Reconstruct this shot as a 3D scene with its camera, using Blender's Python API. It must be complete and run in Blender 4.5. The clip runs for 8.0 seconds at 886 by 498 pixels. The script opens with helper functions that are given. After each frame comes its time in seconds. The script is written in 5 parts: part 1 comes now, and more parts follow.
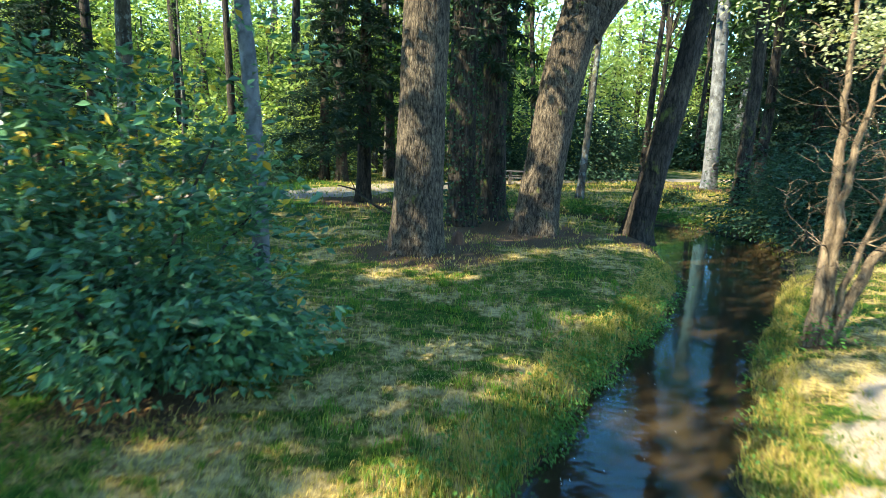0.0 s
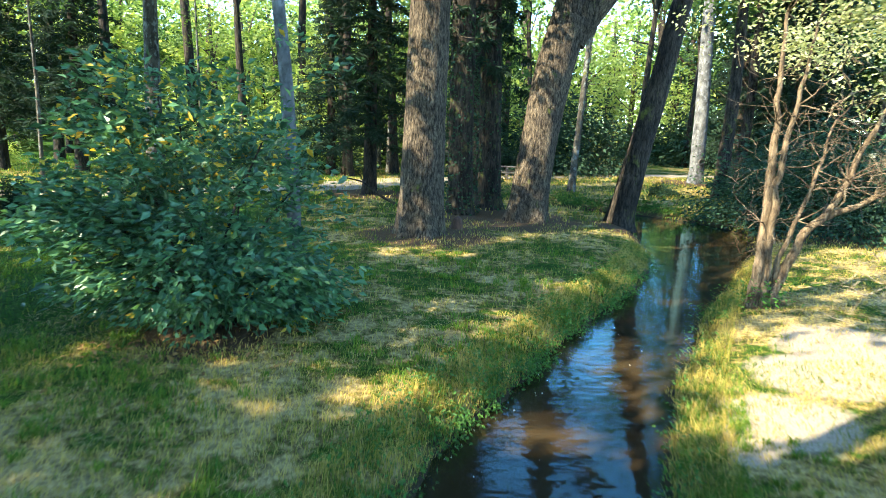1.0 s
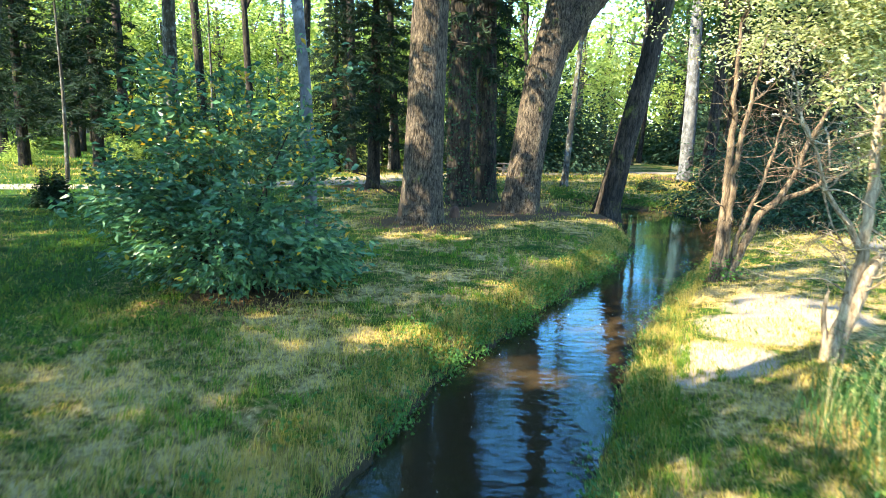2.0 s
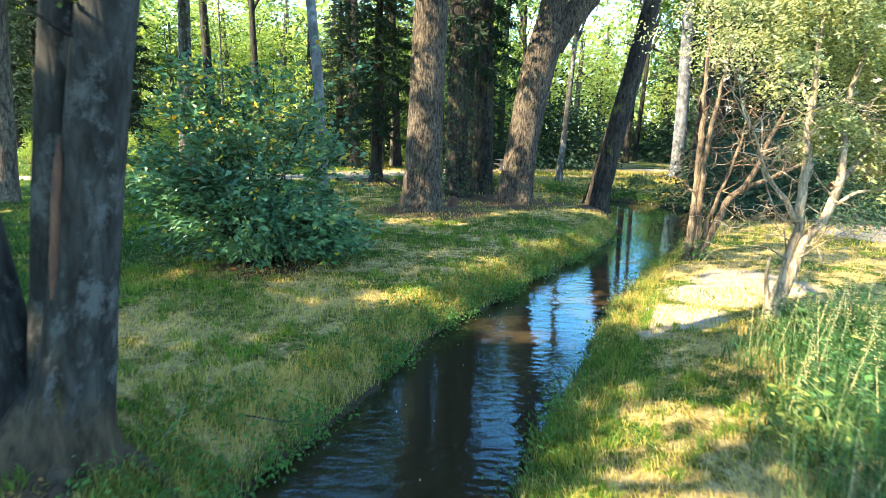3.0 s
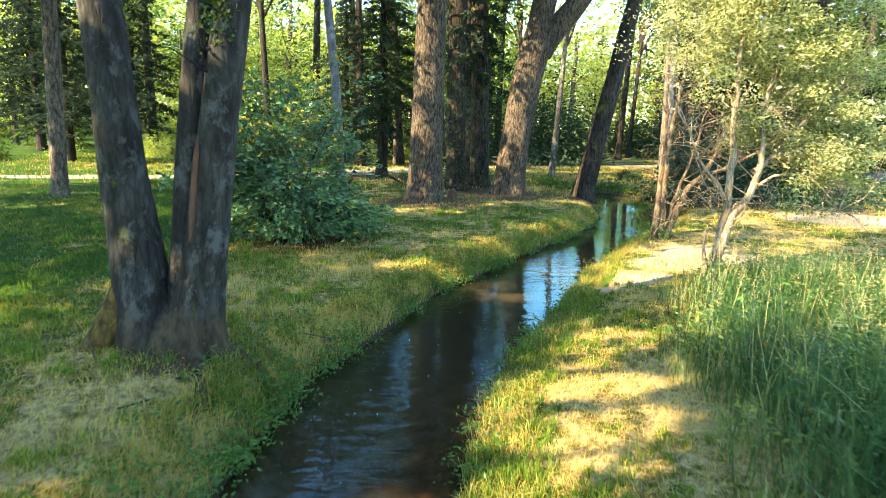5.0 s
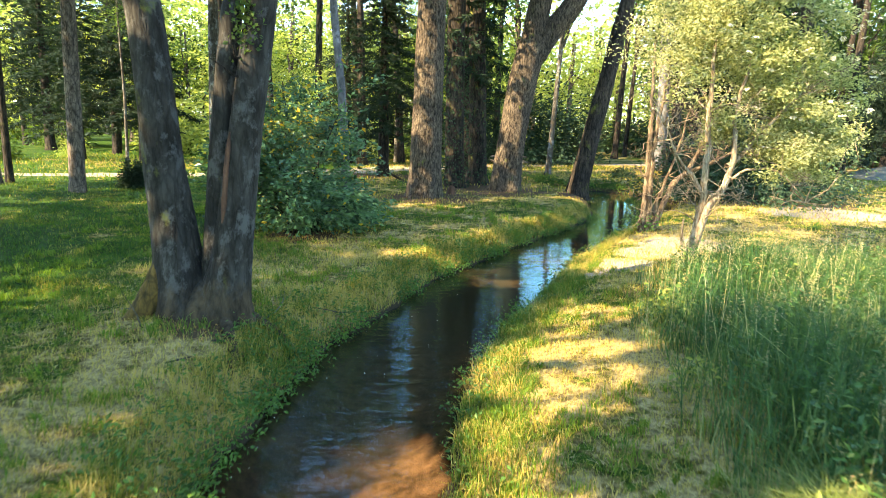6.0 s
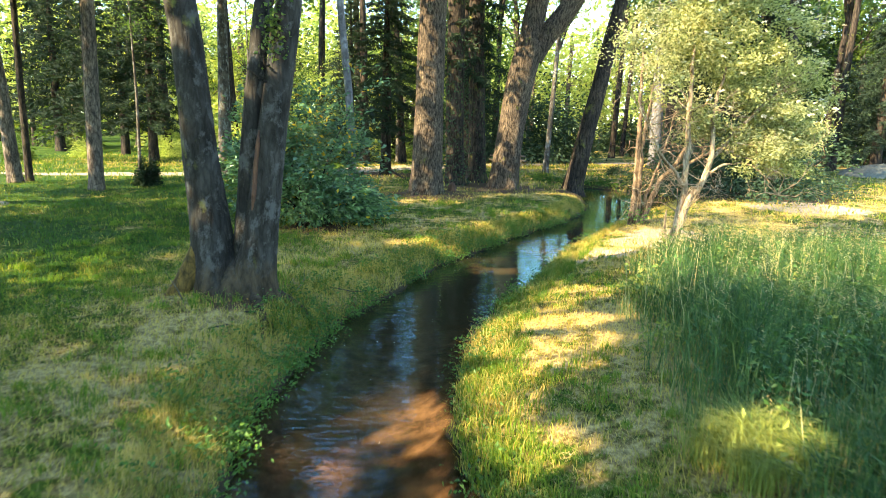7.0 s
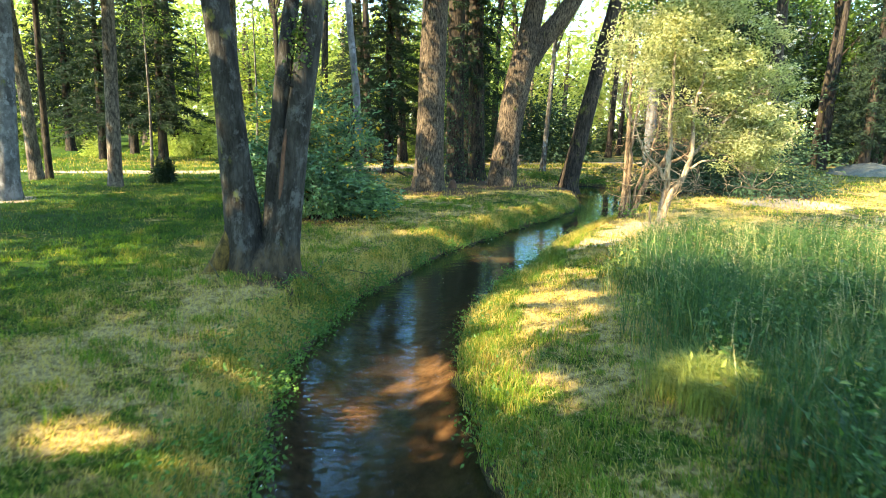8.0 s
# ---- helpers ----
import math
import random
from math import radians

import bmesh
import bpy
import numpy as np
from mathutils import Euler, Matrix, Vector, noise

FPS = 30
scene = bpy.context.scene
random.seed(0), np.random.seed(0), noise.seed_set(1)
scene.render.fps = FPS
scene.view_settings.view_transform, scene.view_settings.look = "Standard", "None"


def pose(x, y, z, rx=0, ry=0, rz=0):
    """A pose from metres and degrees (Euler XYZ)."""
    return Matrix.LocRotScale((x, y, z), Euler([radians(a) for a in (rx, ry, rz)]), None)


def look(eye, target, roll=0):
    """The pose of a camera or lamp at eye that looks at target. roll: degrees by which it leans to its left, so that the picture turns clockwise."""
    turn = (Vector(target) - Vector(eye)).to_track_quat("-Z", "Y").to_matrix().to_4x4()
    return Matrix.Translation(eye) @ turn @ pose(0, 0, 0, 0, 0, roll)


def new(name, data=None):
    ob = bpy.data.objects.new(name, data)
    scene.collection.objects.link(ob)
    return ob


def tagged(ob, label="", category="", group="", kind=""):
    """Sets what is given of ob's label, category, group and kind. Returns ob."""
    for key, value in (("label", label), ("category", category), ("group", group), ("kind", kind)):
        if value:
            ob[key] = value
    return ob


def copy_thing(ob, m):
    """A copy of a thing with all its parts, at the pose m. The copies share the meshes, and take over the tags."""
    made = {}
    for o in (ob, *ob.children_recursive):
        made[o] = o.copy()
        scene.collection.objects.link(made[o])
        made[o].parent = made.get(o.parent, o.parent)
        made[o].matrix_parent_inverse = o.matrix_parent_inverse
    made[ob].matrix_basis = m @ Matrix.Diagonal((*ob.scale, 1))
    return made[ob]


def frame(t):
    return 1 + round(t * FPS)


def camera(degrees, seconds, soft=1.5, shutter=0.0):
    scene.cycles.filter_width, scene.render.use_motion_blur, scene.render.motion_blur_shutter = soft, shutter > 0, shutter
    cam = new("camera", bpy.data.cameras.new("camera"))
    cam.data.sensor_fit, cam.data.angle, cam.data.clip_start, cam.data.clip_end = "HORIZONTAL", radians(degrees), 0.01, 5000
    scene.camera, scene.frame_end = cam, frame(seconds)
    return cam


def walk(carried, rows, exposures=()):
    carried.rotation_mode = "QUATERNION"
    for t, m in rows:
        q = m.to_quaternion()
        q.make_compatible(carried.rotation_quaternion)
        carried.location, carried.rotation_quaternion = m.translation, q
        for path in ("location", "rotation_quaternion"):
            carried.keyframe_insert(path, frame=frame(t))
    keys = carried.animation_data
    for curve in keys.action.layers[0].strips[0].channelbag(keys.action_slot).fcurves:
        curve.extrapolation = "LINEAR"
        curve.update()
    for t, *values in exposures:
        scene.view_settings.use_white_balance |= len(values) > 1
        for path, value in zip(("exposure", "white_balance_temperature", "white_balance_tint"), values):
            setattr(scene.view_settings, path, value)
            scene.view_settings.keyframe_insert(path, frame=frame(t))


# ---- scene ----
cam = camera(70.0, 8.0, 0.8, 0.7)
PATH = [
    (0, (-0.331, 0.172, 3.071), (-0.267, 2.134, 2.685), 2.3),
    (0.5, (-0.391, -0.904, 3.055), (-0.326, 1.057, 2.668), 2.3),
    (1, (-0.418, -1.844, 3.039), (-0.352, 0.117, 2.649), 2.3),
    (1.5, (-0.427, -2.712, 3.02), (-0.361, -0.751, 2.631), 2.2),
    (3, (-0.403, -5.041, 2.789), (-0.339, -3.08, 2.401), 2.4),
    (3.5, (-0.432, -5.699, 2.785), (-0.37, -3.738, 2.395), 2.3),
    (4, (-0.459, -6.318, 2.798), (-0.397, -4.358, 2.407), 2.2),
    (4.5, (-0.454, -6.944, 2.81), (-0.394, -4.983, 2.42), 1.9),
    (6, (-0.456, -8.639, 2.777), (-0.396, -6.678, 2.389), 1.8),
    (6.5, (-0.476, -9.2, 2.753), (-0.417, -7.239, 2.366), 1.6),
    (7, (-0.518, -9.809, 2.748), (-0.459, -7.848, 2.362), 1.6),
    (7.5, (-0.576, -10.443, 2.732), (-0.515, -8.482, 2.347), 1.6),
    (8, (-0.625, -11.116, 2.731), (-0.564, -9.154, 2.346), 1.6),
]
walk(cam, [(t, look(eye, target, roll)) for t, eye, target, roll in PATH], [(0, 2.53, 6450, 2), (0.5, 2.7, 6450, 2), (1.0, 2.83, 6600, 4), (1.5, 2.94, 6600, 6), (4.0, 3.05, 7450, 11), (6.2, 3.07, 8600, 14), (8.0, 3.05, 8500, 10)])

# ---- world, sun ----
SUN_FROM = Vector((-0.72, -0.40, 0.57)).normalized()
world = bpy.data.worlds.new("sky")
scene.world = world
world.use_nodes = True
_n = world.node_tree.nodes
_sky = _n.new("ShaderNodeTexSky")
_sky.sky_type, _sky.sun_disc = "NISHITA", False
_sky.air_density, _sky.dust_density, _sky.ozone_density = 0.9, 0.1, 1.0
_sky.sun_elevation = math.asin(SUN_FROM.z)
_sky.sun_rotation = math.atan2(SUN_FROM.x, SUN_FROM.y)
_n["Background"].inputs["Strength"].default_value = 0.15
_tone = _n.new("ShaderNodeMix")
_tone.data_type, _tone.blend_type = "RGBA", "MULTIPLY"
_tone.inputs[0].default_value = 1.0
_tone.inputs[7].default_value = (0.72, 0.98, 1.16, 1)
world.node_tree.links.new(_sky.outputs[0], _tone.inputs[6])
world.node_tree.links.new(_tone.outputs[2], _n["Background"].inputs["Color"])
sun = new("sun", bpy.data.lights.new("sun", "SUN"))
sun.data.energy, sun.data.angle, sun.data.color = 4.0, radians(0.55), (1.0, 0.88, 0.67)
sun.matrix_world = look(SUN_FROM * 60, (0, 0, 0))


# ---- materials ----
def material(name):
    """An empty node material: the material, its nodes, a linker and the output."""
    m = bpy.data.materials.new(name)
    m.use_nodes = True
    nodes = m.node_tree.nodes
    nodes.clear()
    out = nodes.new("ShaderNodeOutputMaterial")
    return m, nodes, m.node_tree.links.new, out


def ramp(nodes, stops):
    r = nodes.new("ShaderNodeValToRGB")
    e = r.color_ramp.elements
    while len(e) < len(stops):
        e.new(0.5)
    for item, (p, c) in zip(e, stops):
        item.position, item.color = p, (*c, 1)
    return r


def noise_tex(nodes, link, scale, detail=4, stretch=(1, 1, 1), rough=0.55, space="Object"):
    co = nodes.new("ShaderNodeTexCoord")
    mp = nodes.new("ShaderNodeMapping")
    mp.inputs["Scale"].default_value = stretch
    link(co.outputs[space], mp.inputs["Vector"])
    t = nodes.new("ShaderNodeTexNoise")
    t.inputs["Scale"].default_value, t.inputs["Detail"].default_value, t.inputs["Roughness"].default_value = scale, detail, rough
    link(mp.outputs[0], t.inputs["Vector"])
    return t


def mix(nodes, link, a, b, fac, mode="MIX"):
    m = nodes.new("ShaderNodeMix")
    m.data_type, m.blend_type = "RGBA", mode
    for sock, v in (("Factor", fac), ("A", a), ("B", b)):
        s = [i for i in m.inputs if i.name == sock and i.enabled][0]
        if isinstance(v, (int, float)):
            s.default_value = v
        elif isinstance(v, tuple):
            s.default_value = (*v, 1)
        else:
            link(v, s)
    return [o for o in m.outputs if o.enabled][0]


def leaf_material(name, dark, light, glow=0.45, gloss=0.35, patch=0.6, rare=None):
    """Leaves: colour varies leaf by leaf and in broad drifts; light passes through them."""
    m, n, link, out = material(name)
    geo = n.new("ShaderNodeNewGeometry")
    r = ramp(n, [(0.0, dark), (0.75, light), (1.0, rare or light)])
    link(geo.outputs["Random Per Island"], r.inputs[0])
    big = noise_tex(n, link, patch, 3)
    tone = ramp(n, [(0.3, (0.62, 0.66, 0.72)), (0.7, (1.0, 1.0, 0.9))])
    link(big.outputs["Fac"], tone.inputs[0])
    col = mix(n, link, r.outputs[0], tone.outputs[0], 1.0, "MULTIPLY")
    p = n.new("ShaderNodeBsdfPrincipled")
    p.inputs["Roughness"].default_value = 1 - gloss
    p.inputs["Specular IOR Level"].default_value = 0.4
    link(col, p.inputs["Base Color"])
    tr = n.new("ShaderNodeBsdfTranslucent")
    warm = mix(n, link, col, (1.25, 1.2, 0.55), 1.0, "MULTIPLY")
    link(warm, tr.inputs["Color"])
    sh = n.new("ShaderNodeMixShader")
    sh.inputs[0].default_value = glow
    link(p.outputs[0], sh.inputs[1])
    link(tr.outputs[0], sh.inputs[2])
    link(sh.outputs[0], out.inputs["Surface"])
    return m


def bark_material(name, dark, light, scale=9, stretch=0.18, relief=0.6, moss=0.0, lichen=None, foot=None):
    """Bark: upright furrows, blotches, moss towards no side in particular."""
    m, n, link, out = material(name)
    fur = noise_tex(n, link, scale, 6, (1, 1, stretch), 0.65)
    vor = n.new("ShaderNodeTexVoronoi")
    vor.feature = "DISTANCE_TO_EDGE"
    vor.inputs["Scale"].default_value = scale * 1.4
    link(fur.inputs["Vector"].links[0].from_socket, vor.inputs["Vector"])
    r = ramp(n, [(0.38, dark), (0.62, light)])
    link(fur.outputs["Fac"], r.inputs[0])
    seam = ramp(n, [(0.0, (0.3, 0.3, 0.3)), (0.12, (1, 1, 1))])
    link(vor.outputs["Distance"], seam.inputs[0])
    furrow = mix(n, link, r.outputs[0], seam.outputs[0], min(1.0, relief), "MULTIPLY")
    blotch = noise_tex(n, link, 1.3, 5)
    b = ramp(n, [(0.35, (0.55, 0.55, 0.55)), (0.7, (1.1, 1.08, 1.0))])
    link(blotch.outputs["Fac"], b.inputs[0])
    col = mix(n, link, furrow, b.outputs[0], 1.0, "MULTIPLY")
    if lichen:
        sp = noise_tex(n, link, 5.0, 6, (1, 1, 0.6), 0.7)
        spr = ramp(n, [(0.52, (0, 0, 0)), (0.62, (1, 1, 1))])
        link(sp.outputs["Fac"], spr.inputs[0])
        col = mix(n, link, col, lichen, spr.outputs[0])
    if moss:
        ms = noise_tex(n, link, 2.2, 6, (1, 1, 0.7), 0.65)
        mr = ramp(n, [(0.66 - moss * 0.25, (0, 0, 0)), (0.72, (1, 1, 1))])
        link(ms.outputs["Fac"], mr.inputs[0])
        col = mix(n, link, col, (0.10, 0.11, 0.02), mr.outputs[0])
    if foot:
        # a tide of brown algae and moss over the roots
        tc = n.new("ShaderNodeTexCoord")
        sz = n.new("ShaderNodeSeparateXYZ")
        link(tc.outputs["Object"], sz.inputs[0])
        fn = noise_tex(n, link, 2.2, 6, (1, 1, 0.6), 0.75)
        mul = n.new("ShaderNodeMath")
        mul.operation = "MULTIPLY_ADD"
        mul.inputs[1].default_value = -2.6
        link(fn.outputs["Fac"], mul.inputs[0])
        link(sz.outputs["Z"], mul.inputs[2])
        fr = ramp(n, [(0.0, (1, 1, 1)), (0.5, (0, 0, 0))])
        sh = n.new("ShaderNodeMath")
        sh.inputs[1].default_value = 1.38
        link(mul.outputs[0], sh.inputs[0])
        link(sh.outputs[0], fr.inputs[0])
        tone = ramp(n, [(0.35, (0.35, 0.35, 0.35)), (0.65, (1.5, 1.5, 1.4))])
        link(fur.outputs["Fac"], tone.inputs[0])
        col = mix(n, link, col, mix(n, link, foot, tone.outputs[0], 1.0, "MULTIPLY"), fr.outputs[0])
    p = n.new("ShaderNodeBsdfPrincipled")
    p.inputs["Roughness"].default_value = 0.9
    p.inputs["Specular IOR Level"].default_value = 0.2
    link(col, p.inputs["Base Color"])
    crack = ramp(n, [(0.0, (0, 0, 0)), (0.22, (1, 1, 1))])
    link(vor.outputs["Distance"], crack.inputs[0])
    h = mix(n, link, fur.outputs["Fac"], crack.outputs[0], 0.5, "MULTIPLY")
    bump = n.new("ShaderNodeBump")
    bump.inputs["Strength"].default_value, bump.inputs["Distance"].default_value = relief, 0.05
    link(h, bump.inputs["Height"])
    link(bump.outputs[0], p.inputs["Normal"])
    link(p.outputs[0], out.inputs["Surface"])
    return m


def turf_colour(n, link):
    """The meadow's colour by place: green grass, cut straw, thin soil. Shared by the ground and the blades."""
    a = noise_tex(n, link, 0.55, 5, (1, 1, 0), 0.6)
    b = noise_tex(n, link, 2.6, 4, (1, 1, 0), 0.6)
    both = n.new("ShaderNodeMath")
    both.operation = "MULTIPLY_ADD"
    both.inputs[1].default_value = 0.60
    link(b.outputs["Fac"], both.inputs[0])
    half = n.new("ShaderNodeMath")
    half.operation = "MULTIPLY"
    half.inputs[1].default_value = 0.75
    link(a.outputs["Fac"], half.inputs[0])
    link(half.outputs[0], both.inputs[2])
    # the lawn west of the stream is lusher, the near bank strawier
    co = n.new("ShaderNodeTexCoord")
    sep = n.new("ShaderNodeSeparateXYZ")
    link(co.outputs["Object"], sep.inputs[0])
    south = n.new("ShaderNodeMath")
    south.operation = "MINIMUM"
    link(sep.outputs["Y"], south.inputs[0])
    south.inputs[1].default_value = 0.0
    slant = n.new("ShaderNodeMath")
    slant.operation = "MULTIPLY_ADD"
    slant.inputs[1].default_value = -0.36
    link(south.outputs[0], slant.inputs[0])
    link(sep.outputs["X"], slant.inputs[2])
    west = n.new("ShaderNodeMapRange")
    west.inputs["From Min"].default_value, west.inputs["From Max"].default_value = -6.4, -4.2
    west.inputs["To Min"].default_value, west.inputs["To Max"].default_value = -0.285, -0.150
    link(slant.outputs[0], west.inputs["Value"])
    total = n.new("ShaderNodeMath")
    link(both.outputs[0], total.inputs[0])
    link(west.outputs[0], total.inputs[1])
    for axis, lo, hi, gain in (("X", 0.3, 2.5, 0.026), ("Y", 17.0, 22.0, -0.02)):
        r = n.new("ShaderNodeMapRange")
        r.inputs["From Min"].default_value, r.inputs["From Max"].default_value, r.inputs["To Max"].default_value = lo, hi, gain
        link(sep.outputs[axis], r.inputs["Value"])
        t2 = n.new("ShaderNodeMath")
        link(total.outputs[0], t2.inputs[0])
        link(r.outputs[0], t2.inputs[1])
        total = t2
    for x, y, rad, gain in ((-3.1, -2.8, 3.2, 0.10), (-3.0, -5.2, 2.0, 0.02), (-2.2, 3.2, 3.4, 0.06), (-0.5, 7.5, 4.5, 0.025), (1.6, -2.2, 2.4, 0.075), (6.0, 6.2, 5.0, 0.035), (-17, 29, 10.0, 0.10)):
        d = n.new("ShaderNodeVectorMath")
        d.operation = "DISTANCE"
        d.inputs[1].default_value = (x, y, 0)
        link(co.outputs["Object"], d.inputs[0])
        r = n.new("ShaderNodeMapRange")
        r.inputs["From Min"].default_value, r.inputs["From Max"].default_value, r.inputs["To Max"].default_value = rad, rad * 0.3, gain
        link(d.outputs["Value"], r.inputs["Value"])
        t2 = n.new("ShaderNodeMath")
        link(total.outputs[0], t2.inputs[0])
        link(r.outputs[0], t2.inputs[1])
        total = t2
    # tussocks a hand wide
    c = noise_tex(n, link, 8.5, 4, (1, 1, 0), 0.6)
    tuss = n.new("ShaderNodeMapRange")
    tuss.inputs["From Min"].default_value, tuss.inputs["From Max"].default_value = 0.25, 0.75
    tuss.inputs["To Min"].default_value, tuss.inputs["To Max"].default_value = -0.085, 0.085
    link(c.outputs["Fac"], tuss.inputs["Value"])
    last = n.new("ShaderNodeMath")
    link(total.outputs[0], last.inputs[0])
    link(tuss.outputs[0], last.inputs[1])
    return last.outputs[0]


def bare_factor(n, link, spots):
    """How bare the ground is, by place."""
    geo = n.new("ShaderNodeNewGeometry")
    edge = noise_tex(n, link, 1.9, 7, (1, 1, 1), 0.72)
    last = None
    for x, y, r in spots:
        d = n.new("ShaderNodeVectorMath")
        d.operation = "DISTANCE"
        d.inputs[1].default_value = (x, y, 0)
        link(geo.outputs["Position"], d.inputs[0])
        m = n.new("ShaderNodeMapRange")
        m.inputs["From Min"].default_value, m.inputs["From Max"].default_value = r * 1.25, r * 0.45
        link(d.outputs["Value"], m.inputs["Value"])
        if last is None:
            last = m.outputs[0]
        else:
            top = n.new("ShaderNodeMath")
            top.operation = "MAXIMUM"
            link(last, top.inputs[0])
            link(m.outputs[0], top.inputs[1])
            last = top.outputs[0]
    add = n.new("ShaderNodeMath")
    link(last, add.inputs[0])
    link(edge.outputs["Fac"], add.inputs[1])
    r = ramp(n, [(0.75, (0, 0, 0)), (0.98, (1, 1, 1))])
    link(add.outputs[0], r.inputs[0])
    return r.outputs[0]


def ground_material():
    m, n, link, out = material("turf")
    r = ramp(n, [(0.40, (0.030, 0.085, 0.009)), (0.49, (0.070, 0.125, 0.015)), (0.55, (0.22, 0.165, 0.058)), (0.62, (0.45, 0.355, 0.18))])
    link(turf_colour(n, link), r.inputs[0])
    fine = noise_tex(n, link, 38, 6, (1, 1, 1), 0.7)
    fr = ramp(n, [(0.3, (0.45, 0.45, 0.4)), (0.7, (1.15, 1.12, 1.0))])
    link(fine.outputs["Fac"], fr.inputs[0])
    col = mix(n, link, r.outputs[0], fr.outputs[0], 1.0, "MULTIPLY")
    clump = noise_tex(n, link, 11, 5, (1, 1, 1), 0.65)
    cl = ramp(n, [(0.36, (0.42, 0.42, 0.40)), (0.62, (1.12, 1.1, 1.0))])
    link(clump.outputs["Fac"], cl.inputs[0])
    col = mix(n, link, col, cl.outputs[0], 1.0, "MULTIPLY")
    duff = ramp(n, [(0.3, (0.032, 0.020, 0.011)), (0.7, (0.13, 0.084, 0.046))])
    link(fine.outputs["Fac"], duff.inputs[0])
    col = mix(n, link, col, duff.outputs[0], bare_factor(n, link, BARE))
    pale = ramp(n, [(0.3, (0.18, 0.135, 0.088)), (0.62, (0.41, 0.335, 0.25))])
    link(fine.outputs["Fac"], pale.inputs[0])
    col = mix(n, link, col, pale.outputs[0], bare_factor(n, link, SANDY))
    # the stream's bed and wet bank: brown sand below the bank's foot
    geo = n.new("ShaderNodeNewGeometry")
    sep = n.new("ShaderNodeSeparateXYZ")
    link(geo.outputs["Position"], sep.inputs[0])
    def below(lo, hi):
        r = n.new("ShaderNodeMapRange")
        r.inputs["From Min"].default_value, r.inputs["From Max"].default_value = lo, hi
        r.inputs["To Min"].default_value, r.inputs["To Max"].default_value = 1.0, 0.0
        link(sep.outputs["Z"], r.inputs["Value"])
        return r.outputs[0]

    soil = ramp(n, [(0.3, (0.016, 0.013, 0.008)), (0.7, (0.06, 0.045, 0.022))])
    link(fine.outputs["Fac"], soil.inputs[0])
    col = mix(n, link, col, soil.outputs[0], below(-0.40, -0.22))
    sand = noise_tex(n, link, 3.5, 7, (1, 1, 1), 0.7)
    sr = ramp(n, [(0.36, (0.06, 0.040, 0.026)), (0.5, (0.17, 0.112, 0.070)), (0.68, (0.31, 0.21, 0.135))])
    link(sand.outputs["Fac"], sr.inputs[0])
    mud = n.new("ShaderNodeMapRange")
    mud.inputs["From Min"].default_value, mud.inputs["From Max"].default_value = -1.5, 1.5
    link(sep.outputs["Y"], mud.inputs["Value"])
    bed = mix(n, link, sr.outputs[0], (0.105, 0.09, 0.062), mud.outputs[0])
    col = mix(n, link, col, bed, below(-0.53, -0.45))
    p = n.new("ShaderNodeBsdfPrincipled")
    p.inputs["Roughness"].default_value = 0.95
    p.inputs["Specular IOR Level"].default_value = 0.1
    link(col, p.inputs["Base Color"])
    bump = n.new("ShaderNodeBump")
    bump.inputs["Strength"].default_value, bump.inputs["Distance"].default_value = 0.8, 0.03
    link(fine.outputs["Fac"], bump.inputs["Height"])
    link(bump.outputs[0], p.inputs["Normal"])
    link(p.outputs[0], out.inputs["Surface"])
    return m


def blade_material(name, stops, glow=0.4):
    m, n, link, out = material(name)
    geo = n.new("ShaderNodeNewGeometry")
    add = n.new("ShaderNodeMath")
    add.operation = "MULTIPLY_ADD"
    add.inputs[1].default_value = 0.21
    link(geo.outputs["Random Per Island"], add.inputs[0])
    sub = n.new("ShaderNodeMath")
    sub.operation = "SUBTRACT"
    sub.inputs[1].default_value = 0.105
    link(turf_colour(n, link), sub.inputs[0])
    link(sub.outputs[0], add.inputs[2])
    r = ramp(n, stops)
    link(add.outputs[0], r.inputs[0])
    p = n.new("ShaderNodeBsdfPrincipled")
    p.inputs["Roughness"].default_value = 0.6
    p.inputs["Specular IOR Level"].default_value = 0.3
    link(r.outputs[0], p.inputs["Base Color"])
    tr = n.new("ShaderNodeBsdfTranslucent")
    link(mix(n, link, r.outputs[0], (1.2, 1.15, 0.6), 1.0, "MULTIPLY"), tr.inputs["Color"])
    sh = n.new("ShaderNodeMixShader")
    sh.inputs[0].default_value = glow
    link(p.outputs[0], sh.inputs[1])
    link(tr.outputs[0], sh.inputs[2])
    link(sh.outputs[0], out.inputs["Surface"])
    return m


